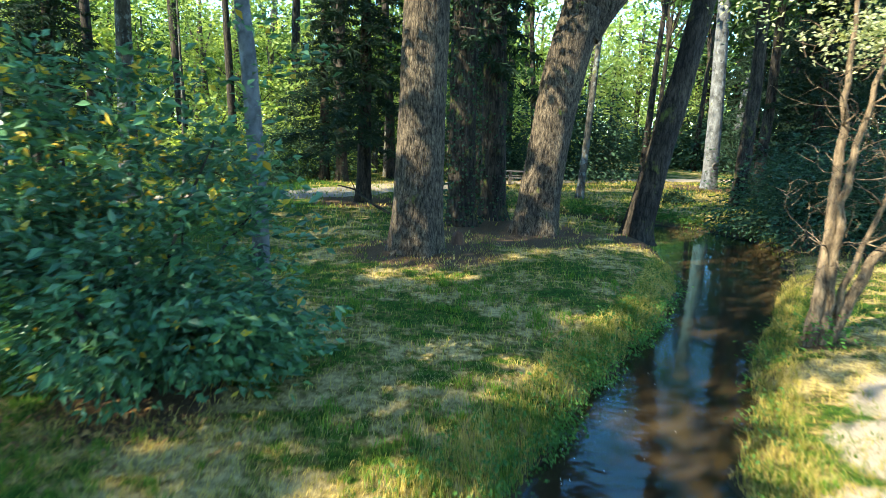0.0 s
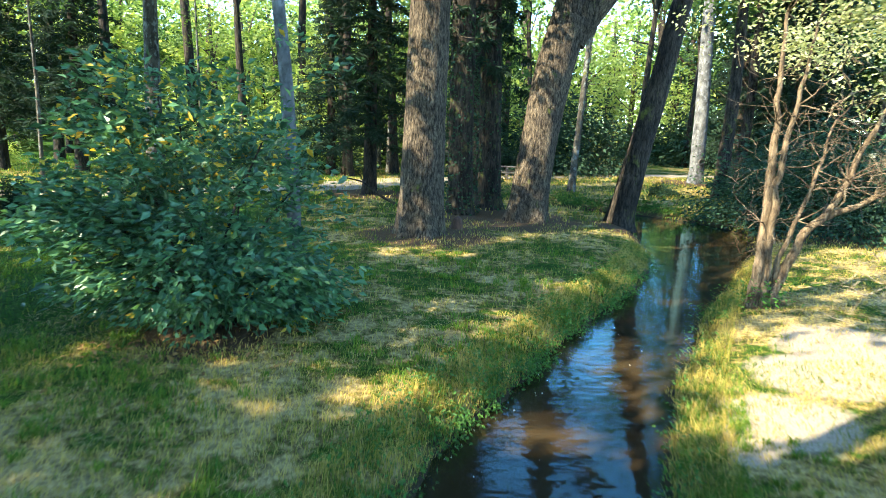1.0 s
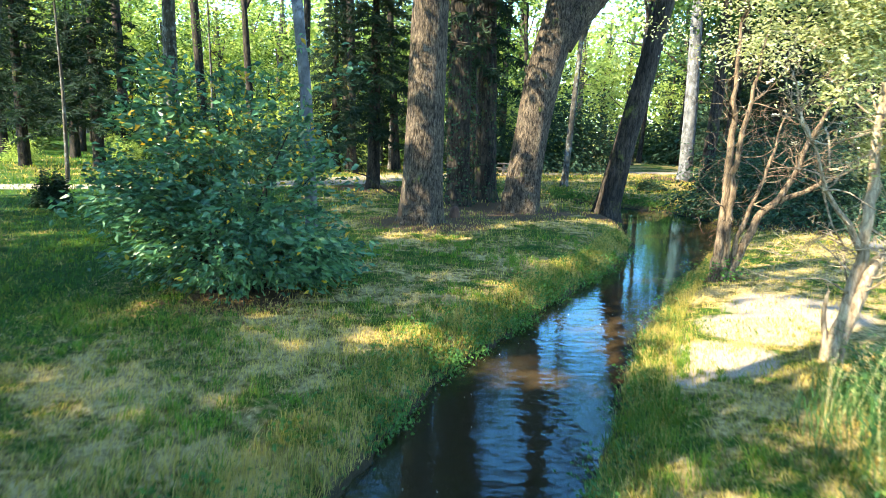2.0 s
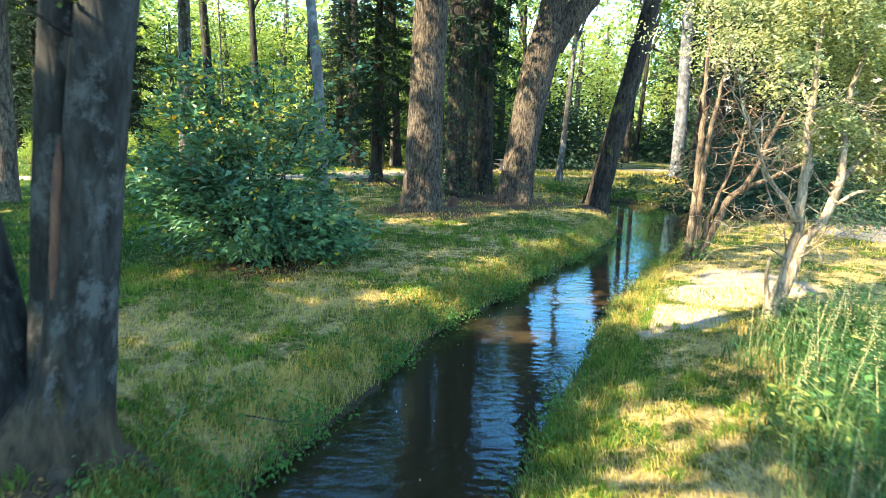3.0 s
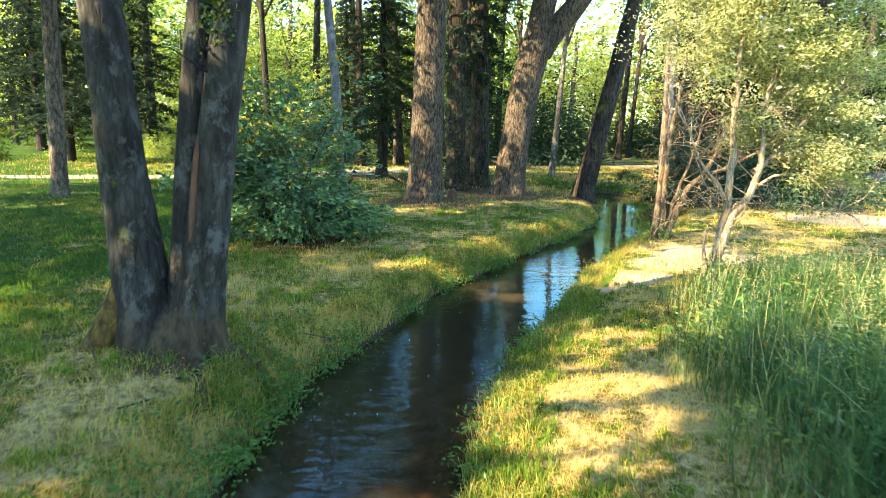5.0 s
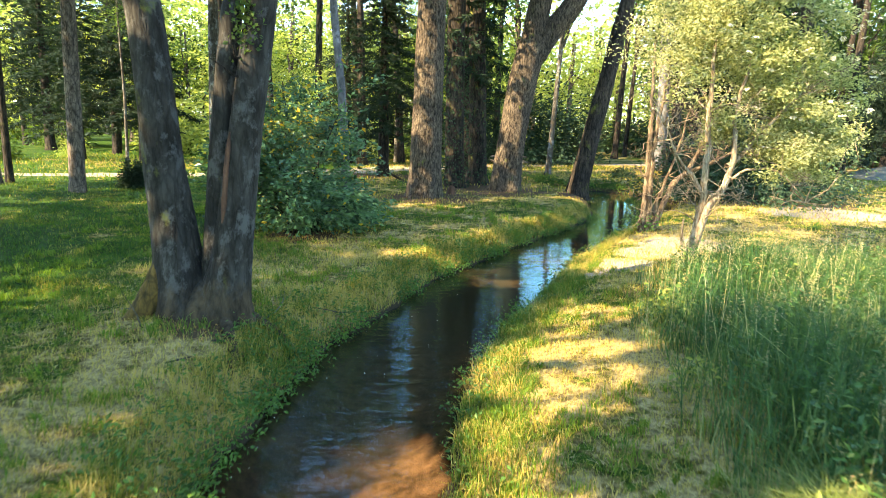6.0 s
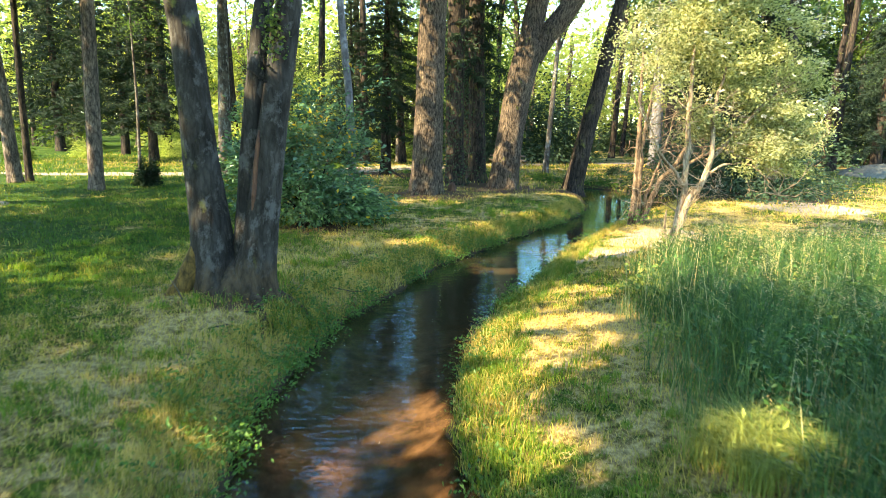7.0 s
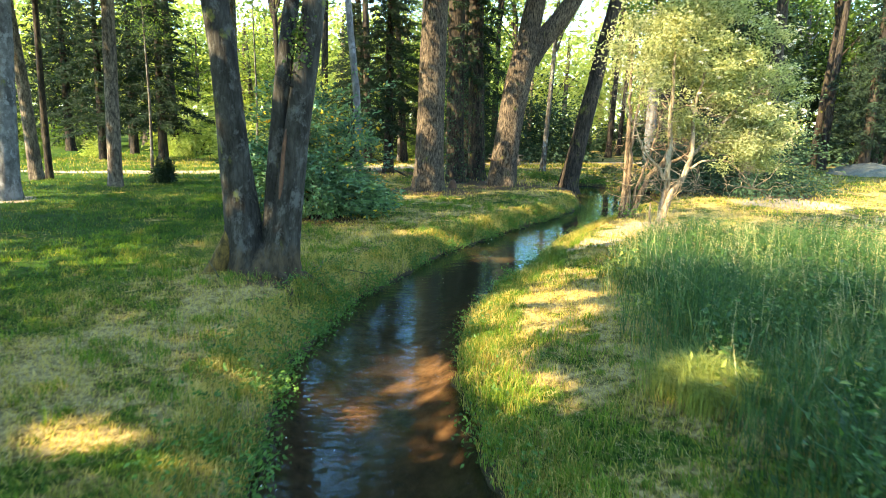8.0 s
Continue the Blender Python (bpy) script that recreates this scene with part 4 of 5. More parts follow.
def broadleaf(h, half, clumps, per, size, trunk_r, bark, mat, label, low=-0.8, foot=0.35):
    """A full-grown tree of the wood, its foot at the origin."""
    ob = thing("woodland_tree", (0, 0, 0), label, "tree", "trees of the wood")
    lean = rng.normal(0, 0.02, 2) * h
    line = [(0, 0, -0.2, trunk_r), (lean[0] * 0.3, lean[1] * 0.3, h * 0.35, trunk_r * 0.8), (lean[0], lean[1], h * 0.85, trunk_r * 0.35)]
    v, f = tube(line, step=0.8, sides=9, rough=0.04, flare=0.5, seed=h)
    part("trunk", mesh_of("trunk", v, f, bark, True), ob)
    zc = h * (foot + 1) / 2
    crown_part(ob, (lean[0] * 0.7, lean[1] * 0.7, zc), (half, half, h * (1 - foot) / 2), clumps, per, 0.55, size, mat, low=low, limbs=6, bark=bark, top=(lean[0] * 0.6, lean[1] * 0.6, h * 0.55))
    return ob


def build_bank_alders():
    """Tall dark trees on the far bank behind the undergrowth."""
    # the third is added, hidden by the elder, only to shade the lawn
    for x, y, r, h, label in ((13.9, 28.5, 0.33, 17, "tall dark alder trunk behind the bank's undergrowth"), (15.9, 30.8, 0.28, 16, "dark slender alder beside the pale beech"), (17.6, 23.0, 0.38, 18, "thick dark alder added out of sight behind the elder to shade the lawn")):
        line = rise([(x, y, 0), (x + 0.15, y, h * 0.3), (x + 0.1, y + 0.1, h * 0.6), (x + 0.4, y, h * 0.85)], r, r * 0.5)
        ob = standing("alder_tree", line, label)
        trunk_part(ob, line, DARK_BARK, 0.5, 18, 0.25, 0.03, 5, x)
        crown_part(ob, (x + 0.2, y, h * 0.75), (4.8, 4.8, h * 0.22), 90, 36, 0.6, 0.34, LEAF, True, bark=DARK_BARK, top=(x + 0.1, y + 0.1, h * 0.6))


def build_saplings():
    for x, y, h in ((-15.0, 22.8, 9.0), (-11.0, 28.6, 9.5)):
        line = rise([(x, y, 0), (x + 0.06, y, h * 0.4), (x - 0.05, y, h)], 0.085, 0.03)
        ob = standing("sapling", line, "thin grey sapling in the sunny glade", group="saplings in the glade")
        trunk_part(ob, line, GREY_BARK, 0.5, 9, 0.3, 0.04, 4, x)
        crown_part(ob, (x, y, h * 0.8), (1.2, 1.2, h * 0.2), 16, 34, 0.3, 0.14, LEAF)


build_oak()
build_leaning_oak()
build_bank_alders()
build_saplings()
build_dark_pair()
build_dark_leaner()
build_thin_tree()
build_birch()
build_twin()
build_side_trunks()


def build_wood():
    """The wood all round: conifers and broadleaved trees, copied with a turn and a size of their own."""
    kinds = [
        broadleaf(17, 4.2, 100, 16, 0.50, 0.32, GREY_BARK, LEAF, "tall woodland tree in full summer leaf", foot=0.22),
        broadleaf(19, 4.6, 100, 16, 0.52, 0.38, PINE_BARK, LEAF_SUN_TINT, "tall woodland tree with leaves coloured a sunlit yellow-green", foot=0.18),
        broadleaf(15, 3.8, 90, 16, 0.5, 0.26, DARK_BARK, LEAF_SUN_TINT, "slender woodland tree with leaves coloured a sunny light green", foot=0.12),
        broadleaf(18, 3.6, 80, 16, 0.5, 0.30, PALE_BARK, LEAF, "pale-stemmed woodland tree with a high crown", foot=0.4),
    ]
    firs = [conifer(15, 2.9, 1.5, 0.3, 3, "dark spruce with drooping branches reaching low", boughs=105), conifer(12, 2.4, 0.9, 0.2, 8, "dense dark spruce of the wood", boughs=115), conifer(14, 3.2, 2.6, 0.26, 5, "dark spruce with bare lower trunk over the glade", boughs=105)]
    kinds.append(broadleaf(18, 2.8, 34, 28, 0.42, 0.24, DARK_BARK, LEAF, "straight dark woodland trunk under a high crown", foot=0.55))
    # woodland tree with shade put into its dark leaf colour
    kinds.append(broadleaf(16, 4.4, 90, 16, 0.5, 0.34, DARK_BARK, LEAF_DARK, "woodland tree with low spreading boughs, leaves coloured dark as in shade", foot=0.14))
    spots = []
    g = np.random.default_rng(21)
    tries = 0
    while len(spots) < 104 and tries < 6000:
        tries += 1
        a, d = g.uniform(-0.85, 0.85), g.uniform(36, 105)
        if tries > 4200:
            a, d = g.uniform(0.9, 5.4), g.uniform(20, 55)
        x, y = -0.5 + math.sin(a) * d, -11 + math.cos(a) * d
        if tries <= 4200 and (y < 33 and abs(x) < 22):
            continue
        if -34 < x < -6 and 17 < y < 45 or 4 < x < 22 and y < 44 and y > 20 or 20 < x < 52 and 14 < y < 52:
            continue
        if 4 < x - (y - 45) * 0.1 < 24 and 44 < y < 98 and tries % 9:
            continue
        if 7 < x < 24 and 38 < y < 57:
            continue
        if x < -24 and y < 44 or x < -34 and y < 56:
            continue
        if abs(x - 5) < 9 and -12 < y < 36:
            continue
        along, aside = x * 0.874 + y * 0.486, x * 0.486 - y * 0.874
        if tries > 4200 and -60 < along < 8 and -80 < aside < 15:
            continue
        if all((x - p) ** 2 + (y - q) ** 2 > 4.6 ** 2 for p, q in spots):
            spots.append((x, y))
    spots += [(-3.5, 39.5), (1.2, 38.8), (-7.5, 41), (-0.8, 46), (8, 79), (13, 87), (18, 91), (23, 89), (28, 95), (15.5, 96), (12.5, 72), (16.5, 78), (21, 74), (25, 82), (10, 68), (18.5, 66), (48, 70), (42, 64), (55, 75), (36, 57), (30, 54), (60, 66), (50, 58)]
    spots += [(-18, 50), (-14, 53), (-22.5, 52), (-9, 53), (-4, 51), (1.5, 54), (6.5, 55), (11, 61), (-27, 55), (-32, 58), (24, 61), (28, 57), (-12, 60), (-18, 62), (4, 64), (-2, 62)]
    plain = len(spots)
    shading = [(3.4, 38.4), (-2.6, 37.0), (0.2, 35.2)]
    spots += shading
    spots += [(-5.5, 38.5), (-2.2, 36), (0.6, 40), (-3.4, 43), (5.2, 44)]
    spots += [(-20, 39), (-15.5, 41), (-11.5, 38), (-25, 43), (-9.5, 45), (-4.6, 33), (2.2, 47), (9.5, 58), (17.5, 52), (20, 57), (22.5, 54), (26, 61), (27, 43), (31, 39), (34.5, 46), (40, 54), (44, 49), (37, 40)]
    used = set()
    for i, (x, y) in enumerate(spots):
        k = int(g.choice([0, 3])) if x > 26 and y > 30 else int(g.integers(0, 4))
        # the eastern wood mostly takes the copy with shade in its leaf colour
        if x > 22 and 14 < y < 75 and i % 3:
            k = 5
        # copies with sunlight in their leaf colour fill the gap and the west
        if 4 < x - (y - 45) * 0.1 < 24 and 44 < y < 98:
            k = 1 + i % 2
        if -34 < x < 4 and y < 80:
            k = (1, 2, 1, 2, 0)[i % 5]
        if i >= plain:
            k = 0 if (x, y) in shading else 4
        src = kinds[k]
        s = g.uniform(0.62, 0.88) if abs(x) < 24 and 0 < y < 62 and k < 4 else g.uniform(0.8, 1.2)
        m = Matrix.Translation(on_ground(x, y)) @ Matrix.Rotation(g.uniform(0, 6.28), 4, "Z") @ Matrix.Rotation(g.normal(0, 0.045) if k > 2 else 0.0, 4, "X") @ Matrix.Diagonal((s, s, s * g.uniform(0.9, 1.1), 1))
        if k in used:
            copy_thing(src, m)
        else:
            src.matrix_basis = m
            used.add(k)
    fir_spots = [(-2.72, 25, 1.15, 2), (-5.6, 33.5, 0.9, 2), (3.2, 37, 0.85, 1), (-17.3, 30, 1.0, 2),
                 (20.1, 40, 1.1, 0), (20.8, 35.5, 1.0, 1), (18, 30, 1.0, 2), (21.8, 33.5, 1.0, 0), (24, 43, 1.1, 0), (33, 52, 1.2, 0), (41, 47, 1.2, 0), (-20.8, 29.5, 0.95, 2), (-22, 36.5, 1.0, 2), (-28, 39, 1.15, 2), (-33, 46, 1.2, 2), (33, 37, 1.2, 0), (38, 43, 1.2, 2), (45, 61, 1.45, 2), (53, 66, 1.5, 2), (38.5, 60, 1.3, 0)]
    done = set()
    for x, y, s, k in fir_spots:
        m = Matrix.Translation(on_ground(x, y)) @ Matrix.Rotation(x * 3.3 + y, 4, "Z") @ Matrix.Diagonal((s, s, min(s, 0.85) if abs(x) < 3 else s, 1))
        if k in done:
            copy_thing(firs[k], m)
        else:
            firs[k].matrix_basis = m
            done.add(k)


build_wood()


def build_shade_trees():
    """Tall limes beside and behind the walk, added mostly unseen so their crowns dapple the banks."""
    for x, y, h, r, c in ((-13, -5, 15, 5.2, 120), (-9.5, -11, 13, 4.6, 110), (-19, 1, 16, 5.4, 120), (-17, -9.8, 17, 5.2, 110), (-23, 8, 16, 5, 100), (-6.5, -15.5, 13, 4.2, 90), (-26, -4, 18, 5.5, 100), (-11, -20, 15, 5, 90), (-5.2, -13.2, 12.5, 3.8, 80), (-10.6, 22.5, 20, 5.0, 100), (-13.2, 3.2, 18, 4.2, 100), (-18, -14.5, 16, 4.4, 95)):
        line = rise([(x, y, 0), (x + 0.1, y, h * 0.4), (x + 0.2, y + 0.1, h * 0.72)], 0.34, 0.12)
        ob = standing("shade_lime_tree", line, "tall lime tree added to shade the meadow", group="limes beside the stream")
        trunk_part(ob, line, GREY_BARK, 0.5, 16, 0.4, 0.03)
        crown_part(ob, (x, y, h * 0.68), (r, r, h * 0.3), int(c * 1.4), 38, 0.6, 0.46 if y < 15 else 0.3, LEAF, True, bark=GREY_BARK, top=(x, y, h * 0.5))


build_shade_trees()


def bush(name, half, count, size, mat, label, category="bush", group="", stems=5, up=0.5):
    """A rounded many-stemmed bush with its foot at the origin, uneven outside and dark within."""
    ob = thing(name, (0, 0, 0), label, category, group)
    a, b, h = half
    c = unit(rng.normal(size=(60, 3))) * (rng.random((60, 1)) ** 0.35)
    c[:, 2] = np.abs(c[:, 2])
    c = c * np.array([a, b, h]) * (0.8 + 0.25 * rng.random((60, 1)))
    at = np.repeat(c, count // 60, 0)
    at = at + rng.normal(size=at.shape) * np.array([a, b, h * 0.8]) * 0.16
    at[:, 2] = np.abs(at[:, 2]) + 0.03
    part("foliage", leaves("foliage", at, size, mat, 0.5, 0.25, up, (0, 0, h * 0.3)), ob)
    for i in range(stems):
        g = c[rng.integers(0, 60)]
        part("stem", tubes("stem", [[(g[0] * 0.1, g[1] * 0.1, -0.1, 0.05), (g[0] * 0.5, g[1] * 0.5, g[2] * 0.6, 0.03), (*g, 0.008)]], DARK_BARK, step=0.3, sides=6), ob)
    return ob


def build_thickets():
    """Undergrowth of the wood: copied bushes in loose belts."""
    kinds = [
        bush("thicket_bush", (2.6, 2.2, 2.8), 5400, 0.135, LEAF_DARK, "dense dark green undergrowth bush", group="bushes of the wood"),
        bush("thicket_bush", (2.2, 2.2, 3.6), 1500, 0.33, LEAF_SUN_TINT, "undergrowth bush coloured a sunlit yellow-green", group="bushes of the wood"),
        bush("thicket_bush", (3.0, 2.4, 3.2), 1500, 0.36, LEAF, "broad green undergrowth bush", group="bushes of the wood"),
        # far bush: the dark leaf colour carries the shade
        bush("thicket_bush", (2.6, 2.4, 3.0), 1500, 0.33, LEAF_DARK, "undergrowth bush far back in the wood, coloured dark as in shade", group="bushes of the wood"),
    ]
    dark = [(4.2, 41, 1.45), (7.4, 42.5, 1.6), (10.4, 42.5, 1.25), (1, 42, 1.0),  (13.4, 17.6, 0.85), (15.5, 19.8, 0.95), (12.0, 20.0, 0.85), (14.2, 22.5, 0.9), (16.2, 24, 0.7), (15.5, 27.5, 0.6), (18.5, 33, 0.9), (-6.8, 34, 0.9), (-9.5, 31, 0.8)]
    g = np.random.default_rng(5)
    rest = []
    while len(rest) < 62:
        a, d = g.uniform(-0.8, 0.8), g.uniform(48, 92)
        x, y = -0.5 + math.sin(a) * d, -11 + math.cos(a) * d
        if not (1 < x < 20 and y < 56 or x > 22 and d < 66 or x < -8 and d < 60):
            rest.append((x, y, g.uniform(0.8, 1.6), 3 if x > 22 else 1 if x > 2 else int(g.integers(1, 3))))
    rest += [(-22.5, 32, 0.45, 1), (-14.5, 34, 0.5, 1), (-9.5, 33, 0.4, 2), (-25, 29, 0.5, 2), (-18.5, 35.5, 0.55, 1), (-14, 37, 1.0, 1), (-10, 37.5, 1.1, 1), (-18.5, 39.5, 1.15, 1), (-6.8, 37, 0.85, 1), (-12.2, 41, 1.5, 1), (-16, 44, 1.7, 1), (-8.5, 42, 1.5, 1), (-21.5, 45, 1.7, 1)]
    used = set()
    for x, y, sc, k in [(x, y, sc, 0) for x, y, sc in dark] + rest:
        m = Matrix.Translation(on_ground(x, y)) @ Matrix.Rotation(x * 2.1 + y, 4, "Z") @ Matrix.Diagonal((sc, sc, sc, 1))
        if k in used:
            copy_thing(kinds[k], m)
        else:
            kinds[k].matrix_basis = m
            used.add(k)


def build_far_wood():
    """Woods closing the view all round, leaf masses too far to tell apart."""
    k = 38000
    a = np.where(rng.random(k) < 0.72, rng.uniform(-0.85, 0.85, k), rng.uniform(0.85, 5.43, k))
    d = rng.uniform(92, 135, k)
    top = 24 + 4 * np.sin(a * 23) + 4 * np.sin(a * 57 + 1)
    at = np.stack([np.sin(a) * d, 20 + np.cos(a) * d, rng.random(k) ** 1.25 * top], 1)
    tagged(new("far_wood", leaves("far_wood", at, 1.4, LEAF_SUN_TINT, 0.6, 0.3, 0.5)), "distant woodland edge in full leaf, coloured as in sun", "woodland", kind="stuff")


build_thickets()
build_far_wood()


# ---- shrubs by the stream ----
def shoots(start, heading, length, radius, depth, out, bend=0.32, lift=0.08):
    """A branching, wandering growth; fills out with limbs of points."""
    pts = limb_points(start, heading, length, radius, bend, lift, 5)
    out.append(pts)
    if depth == 0:
        return
    for i in (2, 3, 4, 5):
        if rng.random() < 0.75:
            x, y, z, r = pts[i]
            d = unit(np.array(pts[i][:3]) - np.array(pts[i - 1][:3]))
            shoots((x, y, z), d + rng.normal(0, 0.6, 3), length * rng.uniform(0.45, 0.7), max(r * 0.7, 0.006), depth - 1, out, bend * 1.15, lift)


def stem_parts(ob, stems, twigs, mat, name="stem"):
    o = np.array([*ob.location, 0])
    for line in stems:
        q = smooth_path(line, 0.22)
        q[1:-1, :3] += rng.normal(0, 0.022, (len(q) - 2, 3))
        line = q
        part(name, tubes(name, [np.array(line) - o], mat, step=0.1, sides=12, rough=0.06), ob)
    if twigs:
        tw = part("twig_growth", tubes("twig_growth", [np.array(p) - o for p in twigs], mat, step=0.16, sides=5, rough=0.08), ob)
        tagged(tw, kind="stuff")


def build_bare_shrub():
    ob = thing("hazel_shrub", on_ground(6.08, 9.8), "many-stemmed tan shrub with crooked bare twigs", "shrub")
    stems = [
        [(5.98, 9.8, -0.3, 0.16), (6.02, 9.8, 0.1, 0.11), (6.03, 9.8, 1.4, 0.09), (5.99, 9.8, 2.65, 0.075), (5.97, 9.8, 3.3, 0.055), (5.9, 9.8, 5.2, 0.03)],
        [(6.12, 9.75, -0.3, 0.13), (6.15, 9.74, 0.4, 0.085), (6.13, 9.72, 1.3, 0.07), (6.12, 9.7, 2.5, 0.055), (6.22, 9.6, 3.6, 0.04), (6.3, 9.5, 5.0, 0.02)],
        [(6.2, 9.8, -0.3, 0.13), (6.4, 9.8, 0.26, 0.10), (6.83, 9.8, 1.24, 0.08), (7.19, 9.8, 1.57, 0.07), (7.49, 9.8, 2.28, 0.055), (7.72, 9.8, 2.96, 0.045), (8.2, 9.7, 4.2, 0.02)],
        [(7.19, 9.8, 1.57, 0.06), (7.6, 9.7, 1.75, 0.05), (7.96, 9.7, 1.98, 0.042), (8.6, 9.5, 2.4, 0.03), (9.2, 9.4, 2.9, 0.015)],
        [(6.33, 9.8, 0.3, 0.06), (6.37, 9.8, 0.85, 0.05), (6.65, 9.8, 1.49, 0.042), (6.81, 9.8, 2.07, 0.035), (6.92, 9.8, 2.44, 0.03), (7.1, 9.8, 3.4, 0.015)],
    ]
    twigs = []
    for k in range(58):
        line = stems[k % 5]
        x, y, z, r = line[2 + k % (len(line) - 2)]
        shoots((x, y, z), (rng.uniform(-0.3, 1.0), rng.uniform(-0.9, 0.4), rng.uniform(-0.1, 0.6)), rng.uniform(0.6, 1.5), 0.015, 2, twigs, 0.5, 0.05)
    stem_parts(ob, stems, twigs, STEM_BARK)
    o = np.array(ob.location)
    c, at = clumped((6.6, 9.8, 5.7), (2.0, 1.7, 1.2), 32, 60, 0.28)
    at = np.concatenate([at, clumped((6.9, 9.7, 4.6), (1.7, 1.3, 0.55), 30, 46, 0.24)[1], clumped((8.2, 9.4, 3.9), (0.9, 0.8, 0.5), 9, 40, 0.22)[1]])
    part("foliage", leaves("foliage", at - o, 0.09, HAZEL_LEAF, 0.5, 0.35, 0.55), ob)
    suck = np.array([6.05, 9.6, 0.05]) + rng.normal(0, 1, (260, 3)) * [0.32, 0.28, 0.16]
    part("sucker_leaves", leaves("sucker_leaves", suck - o, 0.09, WEED, 0.5, 0.1, 0.5), ob)


def build_elder():
    ob = thing("elder_shrub", on_ground(5.25, 4.5), "elder shrub in creamy blossom on pale twisted stems", "shrub")
    stems = [
        [(5.16, 4.5, -0.3, 0.13), (5.19, 4.5, 0.05, 0.10), (5.32, 4.5, 0.9, 0.08), (5.39, 4.5, 1.85, 0.07), (5.32, 4.5, 3.2, 0.05), (5.3, 4.5, 4.6, 0.03)],
        [(5.2, 4.45, -0.3, 0.12), (5.24, 4.45, 0.2, 0.085), (5.44, 4.45, 1.16, 0.075), (5.75, 4.45, 1.56, 0.07), (5.88, 4.5, 1.91, 0.062), (5.94, 4.5, 2.35, 0.055), (5.88, 4.6, 2.94, 0.045), (6.2, 4.8, 4.3, 0.025)],
        [(5.8, 4.5, 2.1, 0.05), (6.3, 4.7, 2.4, 0.045), (6.9, 4.9, 3.1, 0.035), (7.6, 5.1, 3.7, 0.02)]
    ]
    stems += [
        [(5.36, 4.5, 1.5, 0.045), (5.0, 4.4, 2.0, 0.035), (4.6, 4.3, 2.3, 0.025), (4.3, 4.2, 2.9, 0.012)],
        [(5.8, 4.5, 1.7, 0.03), (6.3, 4.4, 2.1, 0.024), (6.9, 4.3, 2.0, 0.018), (7.4, 4.2, 1.4, 0.008)],
        [(5.12, 4.55, -0.2, 0.05), (5.05, 4.55, 0.5, 0.035), (5.02, 4.5, 0.95, 0.02)],
    ]
    twigs = []
    for k in range(52):
        line = stems[k % 5]
        x, y, z, r = line[min(2 + k % 3, len(line) - 1)]
        shoots((x, y, z), (rng.uniform(-0.9, 0.9), rng.uniform(-0.7, 0.7), rng.uniform(-0.1, 0.5)), rng.uniform(0.8, 1.4), 0.016, 2, twigs, 0.5, 0.06)
    stem_parts(ob, stems, twigs, ELDER_BARK)
    o = np.array(ob.location)
    half, mid = np.array([2.4, 2.0, 1.75]), np.array([6.55, 5.2, 4.15])
    at = []
    for cx, cy, cz, ax, ay, az, k in ((5.0, 4.8, 4.7, 1.3, 1.2, 1.1, 50), (6.3, 5.0, 4.5, 1.5, 1.4, 1.3, 60), (7.5, 5.4, 3.8, 1.3, 1.3, 1.2, 50), (8.0, 5.7, 2.7, 0.9, 1.0, 0.8, 28), (6.1, 5.2, 5.9, 1.4, 1.2, 0.9, 40), (6.9, 4.6, 2.5, 1.0, 0.8, 0.7, 30), (5.9, 4.9, 3.0, 0.8, 0.7, 0.6, 16), (8.7, 6.3, 3.3, 1.0, 1.0, 1.2, 34), (8.3, 6.0, 2.0, 0.8, 0.8, 0.6, 18)):
        at.append(clumped((cx, cy, cz), (ax, ay, az), int(k * 0.72), 205, 0.185)[1])
    at = np.concatenate(at)
    keep = (at[:, 2] > 1.7 + 0.5 * np.maximum(0, 6.2 - at[:, 0]) * (at[:, 0] > 4))
    at = at[keep]
    green = part("foliage", leaves("foliage", at - o, 0.085, ELDER, 0.42, 0.45, 0.5), ob)
    # flat cream flower heads at the outside of the crown
    fl = []
    for i in range(9):
        for j in range(5):
            a, r = i * 0.7 + j, 0.075 * math.sqrt((i * 5 + j + 1) / 45)
            fl.append((math.cos(a * 2.4) * r, math.sin(a * 2.4) * r, 0.012 * math.cos(r * 20) + rng.normal(0, 0.004)))
    head = leaves("flower_head", np.array(fl), 0.028, BLOSSOM, 0.95, 0.0, 0.9)
    for i in range(105):
        d = unit(rng.normal(size=3) + np.array([0.1, -0.5, 0.1]))
        p = mid + d * half * rng.uniform(0.9, 1.12)
        if p[2] < 2.0:
            continue
        f = part("flower_head", head, green)
        f.location = p - o
        f.rotation_euler = (rng.normal(0.3, 0.25), rng.normal(0, 0.25), rng.uniform(0, 6))
        f.scale = (1, 1, 1) * np.full(3, rng.uniform(0.5, 1.0))


